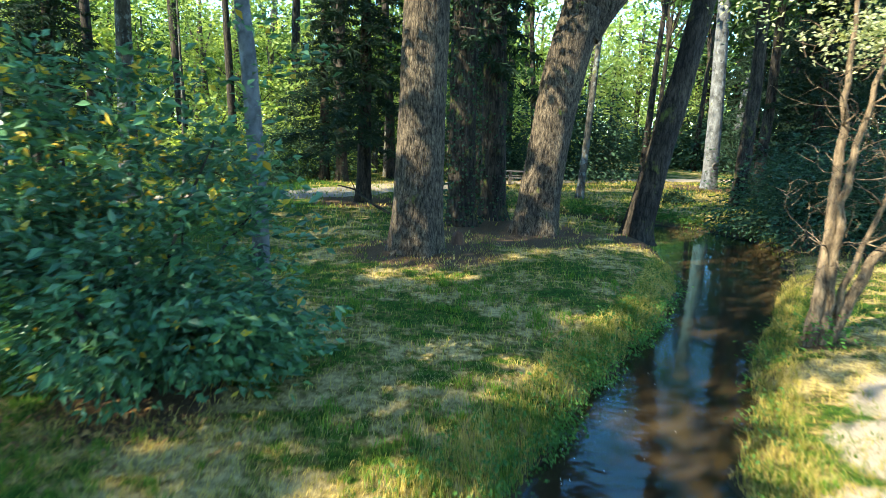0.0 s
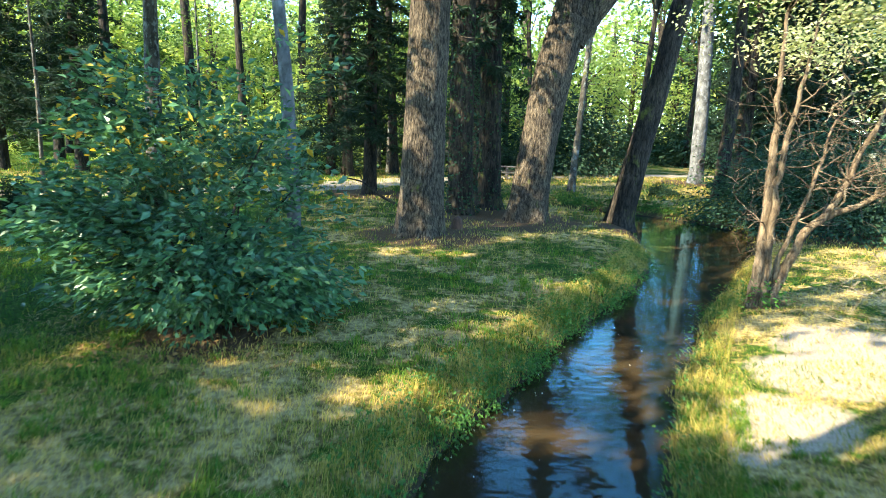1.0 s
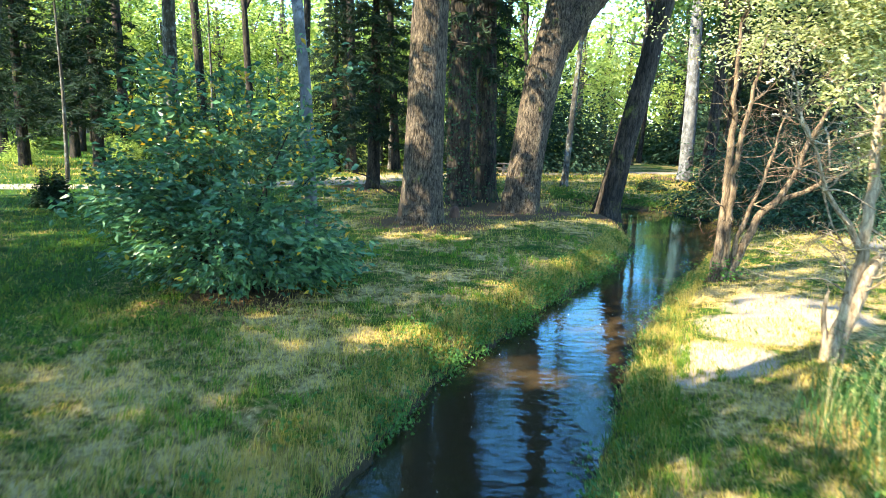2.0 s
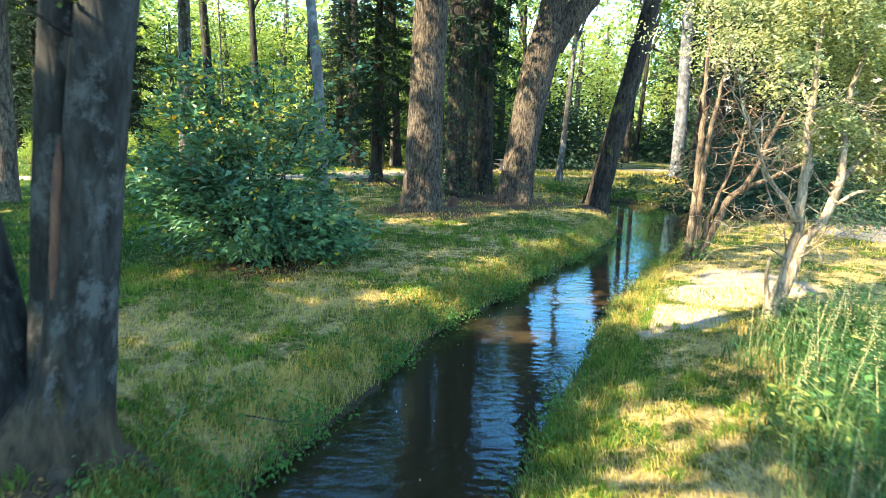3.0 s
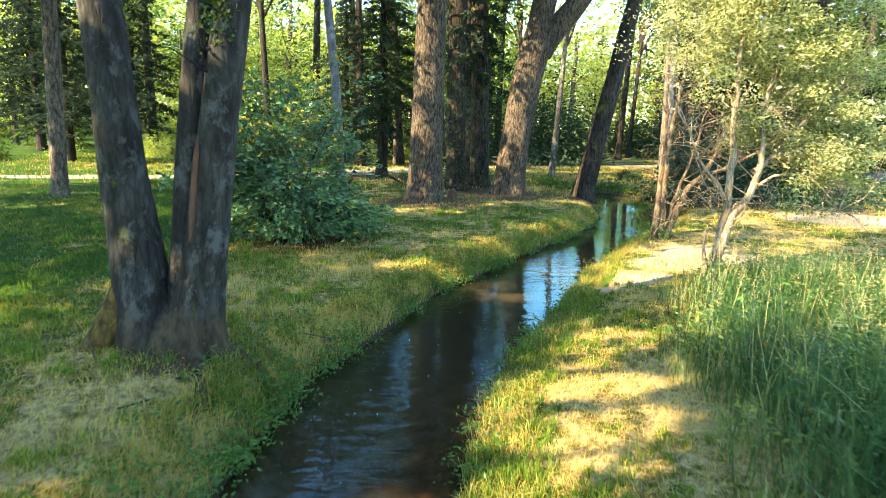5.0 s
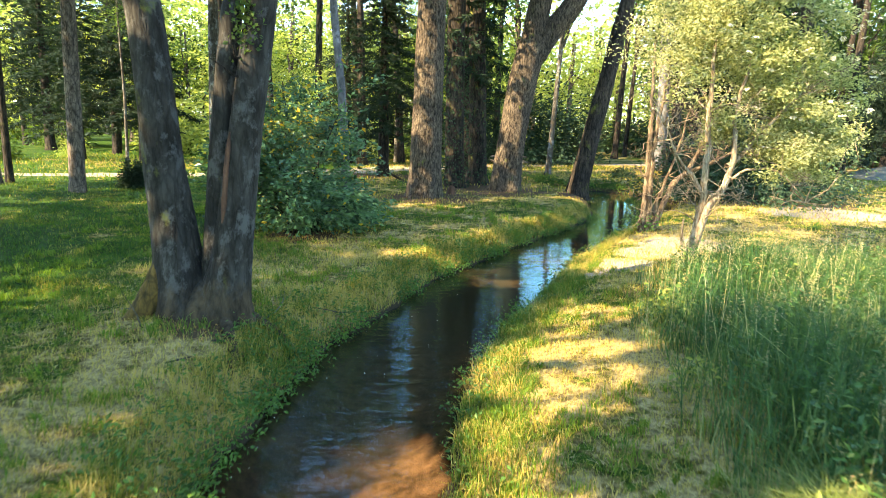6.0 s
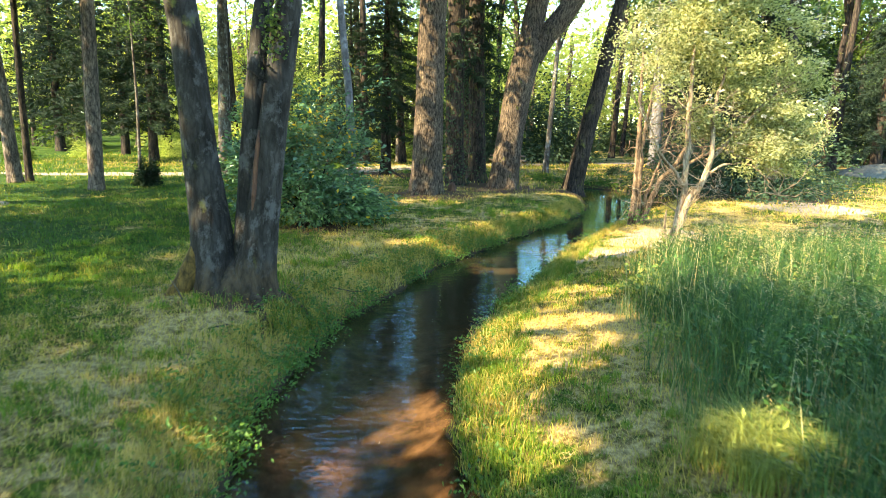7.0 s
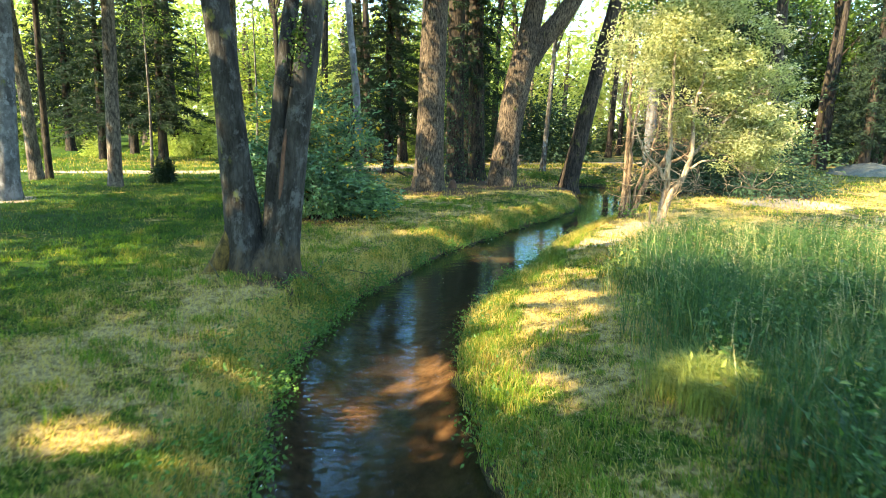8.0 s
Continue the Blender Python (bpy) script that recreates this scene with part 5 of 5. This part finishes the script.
def build_laurel():
    ob = thing("laurel_bush", on_ground(-3.5, 7.2), "broad leathery-leaved evergreen bush with scattered yellowed leaves", "bush")
    o = np.array(ob.location)
    # dense skirt, then a loose top
    c1, a1 = clumped((-3.3, 7.1, 0.75), (1.75, 1.35, 0.85), 120, 46, 0.17)
    c2, a2 = clumped((-4.2, 7.2, 1.5), (1.4, 1.2, 1.2), 74, 44, 0.18)
    c3, a3 = clumped((-3.7, 7.3, 2.6), (1.5, 1.1, 0.95), 36, 38, 0.17)
    c5, a5 = clumped((-4.6, 7.5, 2.7), (0.9, 0.9, 0.8), 18, 34, 0.2)
    c6, a6 = clumped((-2.4, 7.4, 0.65), (0.85, 0.9, 0.65), 48, 40, 0.17)
    c4, a4 = clumped((-2.7, 8.4, 2.4), (1.0, 0.8, 1.4), 26, 34, 0.2)
    c7, a7 = clumped((-4.7, 7.3, 2.9), (1.2, 0.9, 1.0), 16, 32, 0.2)
    c8, a8 = clumped((-5.1, 7.0, 1.5), (0.9, 0.8, 1.0), 36, 40, 0.18)
    c9, a9 = clumped((-4.0, 7.3, 3.4), (1.3, 0.9, 0.65), 15, 30, 0.2)
    at = np.concatenate([a1, a2, a3, a4, a5, a6, a7, a8, a9])
    at = at[at[:, 2] > 0.06 + 0.1 * rng.random(len(at))]
    odd = rng.random(len(at)) < 0.02 + 0.09 * (at[:, 2] > 1.9)
    green = part("foliage", leaves("foliage", at[~odd] - o, 0.145, LAUREL, 0.52, 0.25, 0.5, (-0.1, 0, 0.8)), ob)
    tagged(part("yellow_leaves", leaves("yellow_leaves", at[odd] - o, 0.125, YELLOW, 0.55, 0.35, 0.4), green, "yellowed and orange leaves"), kind="stuff")
    cs = np.concatenate([c1, c2, c3, c4, c9])
    for g in cs[rng.choice(len(cs), 26, False)]:
        b = np.array([-3.5 + rng.normal(0, 0.25), 7.2 + rng.normal(0, 0.2), -0.05])
        m = b + (g - b) * 0.55 + [0, 0, 0.25]
        part("branch", tubes("branch", [[(*(b - o), 0.03), (*(m - o), 0.02), (*(g - o), 0.006)]], DARK_BARK, step=0.2, sides=6), ob)
    k = 200
    p = np.stack([rng.normal(-3.6, 0.6, k), rng.normal(6.0, 0.3, k)], 1)
    z = height(p[:, 0], p[:, 1]) + 0.012 + rng.random(k) * 0.03
    tagged(new("leaf_litter", leaves("leaf_litter", np.column_stack([p, z]), 0.09, LITTER, 0.55, 0.0, 0.9)), "fallen orange-brown leaves under the evergreen bush", "leaves", kind="stuff")


build_bare_shrub()
build_elder()
build_laurel()


def build_small_plants():
    yew = bush("dwarf_yew", (0.45, 0.45, 1.05), 4200, 0.10, NEEDLE, "small upright dark yew on the lawn", stems=4)
    yew.location = on_ground(-11.5, 15.5)
    box = bush("low_bush", (0.75, 0.6, 0.6), 2400, 0.09, LEAF_DARK, "low rounded dark green bush by the far bank")
    box.location = on_ground(11.2, 28.6)


def build_oddments():
    y = rng.uniform(-8, 9, 90)
    x = np.interp(y, BANK_Y, BANK_L) + rng.random(90) ** 2 * 1.4 + 0.08
    at = np.column_stack([x, y, np.full(90, WATER_Z + 0.008)])
    tagged(new("floating_petals", leaves("floating_petals", at, 0.02, BLOSSOM, 0.8, 0.0, 0.97)), "pale petals and leaf scraps drifting on the stream", "petals", kind="stuff")
    ob = thing("fallen_branch", on_ground(-1.9, 21.5), "dark crooked fallen branch beside the conifer", "branch")
    part("branch", tubes("branch", [[(-1.4, 0.3, 0.9, 0.02), (-0.8, 0.2, 0.8, 0.035), (-0.2, 0, 0.35, 0.05), (0.5, -0.2, 0.02, 0.05)]], DARK_BARK, step=0.15, sides=8), ob)
    part("twig", tubes("twig", [[(-0.8, 0.2, 0.8, 0.02), (-0.9, 0.1, 1.1, 0.014), (-1.3, 0, 1.25, 0.006)]], DARK_BARK, step=0.15, sides=6), ob)


def build_heap():
    """A low heap of brushwood and earth on the far lawn."""
    ob = thing("brush_heap", on_ground(31.5, 34.0), "low grey heap of brushwood and earth on the shaded lawn", "heap")
    k = 26
    a = np.linspace(0, 2 * np.pi, k, endpoint=False)
    v, f = [], []
    rings = [(2.7, -0.06), (2.2, 0.22), (1.5, 0.52), (0.8, 0.72), (0.02, 0.82)]
    for r, z in rings:
        q = r * (1 + 0.14 * np.sin(a * 3 + r) + 0.08 * rng.normal(size=k))
        v.append(np.column_stack([q * np.cos(a) * 1.25, q * np.sin(a) * 0.8, z + 0.06 * rng.normal(size=k) * (z > 0)]))
    for i in range(len(rings) - 1):
        for j in range(k):
            n2 = (j + 1) % k
            f.append((i * k + j, i * k + n2, (i + 1) * k + n2, (i + 1) * k + j))
    part("mound", mesh_of("mound", np.concatenate(v), f, HEAP, True), ob)
    for i in range(30):
        t, d = rng.uniform(0, 6.28), rng.uniform(0.2, 1.9)
        x, y = math.cos(t) * d * 1.2, math.sin(t) * d * 0.75
        z = 0.8 - 0.29 * d
        w = rng.uniform(0, 6.28)
        pts = limb_points((x, y, z), (math.cos(w), math.sin(w), 0.05), rng.uniform(0.7, 1.6), 0.03, 0.25, -0.05)
        part("stick", tubes("stick", [pts], GREY_BARK, step=0.25, sides=5), ob)


def build_stump():
    ob = thing("tree_stump", on_ground(0.55, 16.1), "small dark red-brown rotten stump between the big trunks", "stump")
    v, f = tube([(0, 0, -0.1, 0.17), (0.01, 0, 0.15, 0.14), (0.02, 0.01, 0.34, 0.115), (0.02, 0.01, 0.36, 0.02)], step=0.05, sides=16, rough=0.07, flare=0.4, seed=1.1)
    part("trunk", mesh_of("trunk", v, f, ROT, True), ob)


def build_twin_litter():
    """Dead leaves and twigs round the double tree's foot."""
    k = 520
    a, d = rng.uniform(0, 6.28, k), 0.45 + np.abs(rng.normal(0, 0.5, k))
    x, y = -3.35 + np.cos(a) * d, -0.5 + np.sin(a) * d
    tagged(new("leaf_litter", leaves("leaf_litter", np.column_stack([x, y, height(x, y) + 0.012 + rng.random(k) * 0.03]), 0.04, LITTER, 0.6, 0.0, 0.85)), "dead brown leaves round the double tree's foot", "leaves", kind="stuff")
    for x, y, w in ((-3.0, -1.3, 0.4), (-3.9, -1.1, 2.4), (-2.6, -0.2, 1.2), (-4.4, -0.3, -0.6), (-2.1, 0.6, 0.2), (-3.3, -1.9, 1.0)):
        ob = thing("twig", (x, y, float(height(x, y)) + 0.02), "thin grey fallen twig in the grass", "twig", "fallen twigs")
        pts = limb_points((0, 0, 0.01), (math.cos(w), math.sin(w), 0.02), 0.7, 0.012, 0.2, 0.0)
        part("wood", tubes("wood", [pts], GREY_BARK, step=0.1, sides=5), ob)


def build_picnic_table():
    ob = thing("picnic_table", on_ground(5.1, 34.3), "weathered grey wooden picnic table beside the path", "table")

    def board(name, size, at, turn=0):
        bm = bmesh.new()
        bmesh.ops.create_cube(bm, size=1, matrix=Matrix.Translation(at) @ Matrix.Rotation(turn, 4, "Y") @ Matrix.Diagonal((*size, 1)))
        bmesh.ops.bevel(bm, geom=bm.edges[:], offset=0.008, segments=1, affect="EDGES")
        me = bpy.data.meshes.new(name)
        bm.to_mesh(me)
        bm.free()
        me.materials.append(PLANK)
        part(name, me, ob)

    for i in range(5):
        board("table_plank", (2.4, 0.135, 0.045), (0, -0.29 + i * 0.145, 0.75))
    for y in (-0.72, -0.58, 0.58, 0.72):
        board("bench_plank", (2.4, 0.13, 0.045), (0, y, 0.45))
    for x in (-0.85, 0.85):
        board("leg", (0.09, 0.09, 0.74), (x, -0.28, 0.36))
        board("leg", (0.09, 0.09, 0.74), (x, 0.28, 0.36))
        board("bearer", (0.07, 1.6, 0.09), (x, 0, 0.38))
        board("bearer", (0.07, 0.7, 0.08), (x, 0, 0.685))


build_small_plants()
build_picnic_table()
build_oddments()
build_heap()
build_stump()
build_twin_litter()


# ---- grass and weeds ----
def dry_points(k, x0, x1, y0, y1, margin=0.02):
    """Random places on dry ground in a stretch of the plan."""
    x, y = rng.uniform(x0, x1, k), rng.uniform(y0, y1, k)
    ok = (off_west(x, y) > margin) | (off_east(x, y) > margin)
    x, y = x[ok], y[ok]
    return np.column_stack([x, y, height(x, y) - 0.01])


def patchy(at, s, cut, seed=0.0):
    w = wobble(at[:, 0], at[:, 1], s, seed) + 0.5 * wobble(at[:, 0], at[:, 1], s * 3.1, seed + 1)
    return at[w + rng.normal(0, 0.25, len(at)) > cut]


def off_bare(at):
    """Only few blades grow on the bare places."""
    keep = np.ones(len(at), bool)
    for x, y, r, least in [(*b, 0.06) for b in BARE] + [(*b, 0.7) for b in SANDY]:
        d = np.hypot(at[:, 0] - x, at[:, 1] - y) / r + 0.4 * wobble(at[:, 0], at[:, 1], 2.0) + 0.25 * wobble(at[:, 0], at[:, 1], 6.0)
        keep &= rng.random(len(at)) < np.clip(d * 1.6 - 0.55, least, 1)
    return at[keep]


def build_meadow():
    near = off_bare(patchy(dry_points(112000, -7.5, 6, -8, 6.5), 1.4, -0.85))
    far = off_bare(np.concatenate([patchy(dry_points(38000, -12, 14, 6.5, 18), 1.4, -0.9, 2.0), patchy(dry_points(26000, -17, -7.5, -5, 18), 1.4, -0.9, 2.0)]))
    rear = off_bare(np.concatenate([dry_points(20000, -26, 18, 18, 40), dry_points(11000, 11, 36, 8, 40)]))
    h = 0.055 + 0.05 * rng.random(len(near)) + 0.11 * np.clip(wobble(near[:, 0], near[:, 1], 2.0, 5), 0, 1) ** 2
    h2 = 0.06 + 0.07 * rng.random(len(far))
    h3 = 0.10 + 0.10 * rng.random(len(rear))
    at = np.concatenate([near, far, rear])
    hh = np.concatenate([h, h2, h3])
    ww = np.concatenate([np.full(len(near), 0.010), np.full(len(far), 0.012), np.full(len(rear), 0.035)])
    tagged(new("meadow_grass", blades("meadow_grass", at, hh, ww, 0.9, BLADE)), "short patchy meadow grass, green and straw-coloured", "grass", kind="stuff")
    cut = off_bare(patchy(dry_points(42000, -6.2, 4.0, -7.5, 8, 0.2), 0.9, -0.35, 4.0))
    tagged(new("cut_straw", blades("cut_straw", cut + [0, 0, 0.03], 0.02, 0.006, 7.0, STRAW, 0.1)), "dry cut grass lying on the meadow", "straw", kind="stuff")


def build_tall_grass():
    k = 70000
    x, y = rng.uniform(1.5, 13, k), rng.uniform(-11, 4.5, k)
    edge = np.interp(y, [-11, -9, -6.5, -3.6, -0.5, 2.4, 4.5], [1.5, 1.6, 1.92, 2.15, 2.5, 3.4, 5.3]) + 0.22 * wobble(x, y, 1.7)
    inner = np.clip((x - edge) / 0.8, 0, 1)
    ok = (x > edge) & (rng.random(k) < 0.35 + 0.65 * inner) & (rng.random(k) < 0.85 + 0.4 * wobble(x, y, 2.6, 3)) & (rng.random(k) < 1.3 - 0.085 * (x - edge)) & (y < 3.6 + 0.6 * wobble(x, y, 0.8))
    x, y, inner = x[ok], y[ok], inner[ok]
    at = np.column_stack([x, y, height(x, y) - 0.02])
    tall = (0.35 + 0.5 * inner) * rng.uniform(0.5, 1.35, len(x)) * (1 + 0.32 * wobble(x, y, 1.1) + 0.22 * wobble(x, y, 3.7, 2))
    tagged(new("tall_grass", blades("tall_grass", at, tall, 0.012, 0.85, TALL, 0.65)), "dense unmown tall grass on the bank", "grass", kind="stuff")
    pick = rng.random(len(x)) < 0.018 + 0.03 * np.clip((y + 2.5) / 4, 0, 1)
    top = at[pick] + np.column_stack([rng.normal(0, 0.12, pick.sum()), rng.normal(0, 0.12, pick.sum()), tall[pick] * 1.05])
    seed = np.repeat(top, 12, 0) + rng.normal(size=(len(top) * 12, 3)) * [0.015, 0.015, 0.06]
    tagged(new("grass_panicles", leaves("grass_panicles", seed, 0.023, STRAW, 0.35, 0.2, 0.3)), "pale seed heads over the tall grass", "seed heads", kind="stuff")
    pick = (rng.random(len(x)) < 0.006 + 0.018 * np.clip((y + 3.5) / 5, 0, 1)) & (inner > 0.1)
    stalk = at[pick]
    high = rng.uniform(0.65, 1.2, len(stalk))
    lean = rng.normal(0, 0.17, (len(stalk), 2))
    tagged(new("grass_stalks", rods("grass_stalks", stalk, np.column_stack([lean, np.ones(len(stalk))]) * high[:, None], 0.0038, STRAW_GREEN)), "thin flowering stalks standing over the tall grass", "grass", kind="stuff")
    ear = stalk + np.column_stack([lean, np.ones(len(stalk))]) * high[:, None]
    ear = np.repeat(ear, 22, 0) + rng.normal(size=(len(ear) * 22, 3)) * [0.03, 0.03, 0.08]
    tagged(new("grass_ears", leaves("grass_ears", ear, 0.015, EAR, 0.35, -0.3, 0.2)), "pale feathery ears on the tall grass", "seed heads", kind="stuff")
    herb = at[(rng.random(len(x)) < 0.055) & (inner > 0.5) & (wobble(x, y, 1.5, 4) > -0.2)]
    herb = np.repeat(herb, 14, 0) + rng.normal(size=(len(herb) * 14, 3)) * [0.11, 0.11, 0.16] + [0, 0, 0.45]
    tagged(new("meadow_herbs", leaves("meadow_herbs", herb, 0.09, HERB, 0.5, 0.2, 0.6)), "broad-leaved herbs among the tall grass", "herbs", kind="stuff")
    young = at[(rng.random(len(x)) < 0.12) & (inner < 0.85) & (y > -5.5) & (y < 1.5) & (wobble(x, y, 1.9, 8) > 0.0)]
    young = np.repeat(young, 13, 0) + rng.normal(size=(len(young) * 13, 3)) * [0.10, 0.10, 0.12] + [0, 0, 0.28]
    tagged(new("edge_herbs", leaves("edge_herbs", young, 0.085, FRESH, 0.45, 0.1, 0.5)), "yellow-green herbs along the edge of the tall grass", "herbs", kind="stuff")


def build_bank_weeds():
    y = rng.uniform(-9, 14, 900)
    w = rng.random(900) ** 1.6 * 0.9 - 0.1
    x = np.interp(y, BANK_Y, BANK_L) - w
    y2 = rng.uniform(-7, 11, 260)
    x2 = np.interp(y2, EAST_Y, EAST_X) + rng.random(260) * 0.5 - 0.05
    x, y = np.concatenate([x, x2]), np.concatenate([y, y2])
    keep = rng.random(len(x)) < 0.55 + 0.45 * wobble(x, y, 1.6, 2)
    y3 = rng.uniform(-9, 12, 420)
    x3 = np.interp(y3, BANK_Y, BANK_L) + rng.uniform(-0.12, 0.08, 420)
    x, y, keep = np.concatenate([x, x3]), np.concatenate([y, y3]), np.concatenate([keep, wobble(x3, y3, 2.2, 6) > -0.3])
    x, y = x[keep], y[keep]
    # nettles round the double tree's foot
    a, d = rng.uniform(-1.2, 0.9, 20), rng.uniform(0.7, 1.2, 20)
    x, y = np.concatenate([x, -3.25 + np.cos(a) * d]), np.concatenate([y, -0.45 + np.sin(a) * d])
    c = np.column_stack([x, y, np.maximum(height(x, y), WATER_Z) + 0.05 + 0.13 * rng.random(len(x))])
    at = np.repeat(c, 16, 0) + rng.normal(size=(len(c) * 16, 3)) * [0.10, 0.10, 0.06]
    at[:, 2] = np.maximum(at[:, 2], height(at[:, 0], at[:, 1]) + 0.02)
    at = at[at[:, 2] > WATER_Z + 0.02]
    tagged(new("bank_weeds", leaves("bank_weeds", at, 0.06, WEED, 0.5, 0.2, 0.55)), "lush green weeds overhanging the stream bank", "weeds", kind="stuff")
    yb = rng.uniform(-9, 15, 26000)
    left = rng.random(26000) < 0.65
    xb = np.where(left, np.interp(yb, BANK_Y, BANK_L) - rng.random(26000) * 0.75, np.interp(yb, EAST_Y, EAST_X) + rng.random(26000) * 0.7)
    b = np.column_stack([xb, yb, height(xb, yb) - 0.01])
    b = b[b[:, 2] > WATER_Z - 0.02]
    tagged(new("bank_grass", blades("bank_grass", b, 0.12 + 0.14 * rng.random(len(b)), 0.009, 1.1, BLADE, 0.7)), "longer grass hanging over the water's edge", "grass", kind="stuff")
    c = np.column_stack([rng.uniform(3.5, 13.5, 620), rng.uniform(21.5, 28.8, 620)])
    c = c[(off_east(c[:, 0], c[:, 1]) > -0.1) & (off_east(c[:, 0], c[:, 1]) < 1.2 + 0.7 * wobble(c[:, 0], c[:, 1], 0.9))]
    p = np.repeat(c, 16, 0) + rng.normal(0, 0.22, (len(c) * 16, 2))
    p = np.column_stack([p, height(p[:, 0], p[:, 1]) + rng.random(len(p)) * 0.32])
    p = p[p[:, 2] > WATER_Z]
    tagged(new("far_bank_plants", leaves("far_bank_plants", p, 0.15, LEAF, 0.4, -0.2, 0.4)), "low dark green plants on the far bank", "plants", kind="stuff")
    ob = thing("grass_tuft", on_ground(2.25, -5.0), "bright arching grass tuft beside the tall grass", "grass")
    for i, (x, y, high) in enumerate(((0, 0, 0.75), (-0.3, 0.12, 0.6), (0.28, -0.15, 0.62), (0.08, 0.28, 0.66), (-0.1, -0.3, 0.55))):
        t = rng.normal(size=(240, 3)) * [0.09, 0.09, 0] + [x, y, 0]
        t[:, 2] = height(t[:, 0] + 2.25, t[:, 1] - 5.0) - ob.location.z
        part("clump", blades("clump", t, high * rng.uniform(0.55, 1.0, 240), 0.010, 1.35, FRESH, 0.85), ob)


def build_tufts():
    """Tufts of lusher grass that stand out of the mown meadow."""
    at = dry_points(2600, -8.5, 3.6, -8.5, 13, 0.05)
    at = at[(wobble(at[:, 0], at[:, 1], 1.3, 9) + 0.6 * wobble(at[:, 0], at[:, 1], 4.1, 3) + rng.normal(0, 0.3, len(at))) > 0.15]
    y = rng.uniform(-7, 6, 420)
    x = np.interp(y, EAST_Y, EAST_X) + 0.12 + rng.random(420) ** 1.4 * 0.7
    at = np.concatenate([off_bare(at), np.column_stack([x, y, height(x, y)])])
    size = rng.uniform(0.5, 1.4, len(at)) ** 1.5
    k = 30
    feet = np.repeat(at, k, 0)
    big = np.repeat(size, k)
    feet = feet + np.column_stack([rng.normal(0, 0.055, (len(feet), 2)) * big[:, None], np.zeros(len(feet))])
    feet[:, 2] = height(feet[:, 0], feet[:, 1]) - 0.01
    ok = feet[:, 2] > WATER_Z
    tagged(new("grass_tufts", blades("grass_tufts", feet[ok], (0.07 + 0.12 * rng.random(len(feet)) * big)[ok], 0.011, 0.8, TUFT, 0.6)), "lush green tufts in the thin meadow", "grass", kind="stuff")


TUFT = leaf_material("tuft_grass", (0.045, 0.13, 0.010), (0.16, 0.26, 0.022), 0.42, 0.3, 0.9, (0.24, 0.28, 0.05))
HERB = leaf_material("herb_leaf", (0.024, 0.085, 0.022), (0.075, 0.18, 0.04), 0.35, 0.4, 1.2, (0.20, 0.25, 0.06))
EAR = grain_material("pale_ears", (0.40, 0.36, 0.19), (0.64, 0.57, 0.36), 8)
STRAW_GREEN = grain_material("stalk_green", (0.24, 0.23, 0.09), (0.46, 0.41, 0.20), 6)
FRESH = leaf_material("fresh_grass", (0.11, 0.17, 0.03), (0.27, 0.31, 0.075), 0.45, 0.3)
STRAW = grain_material("dry_straw", (0.28, 0.205, 0.075), (0.50, 0.38, 0.16), 8)
build_meadow()
build_tall_grass()
build_bank_weeds()
build_tufts()
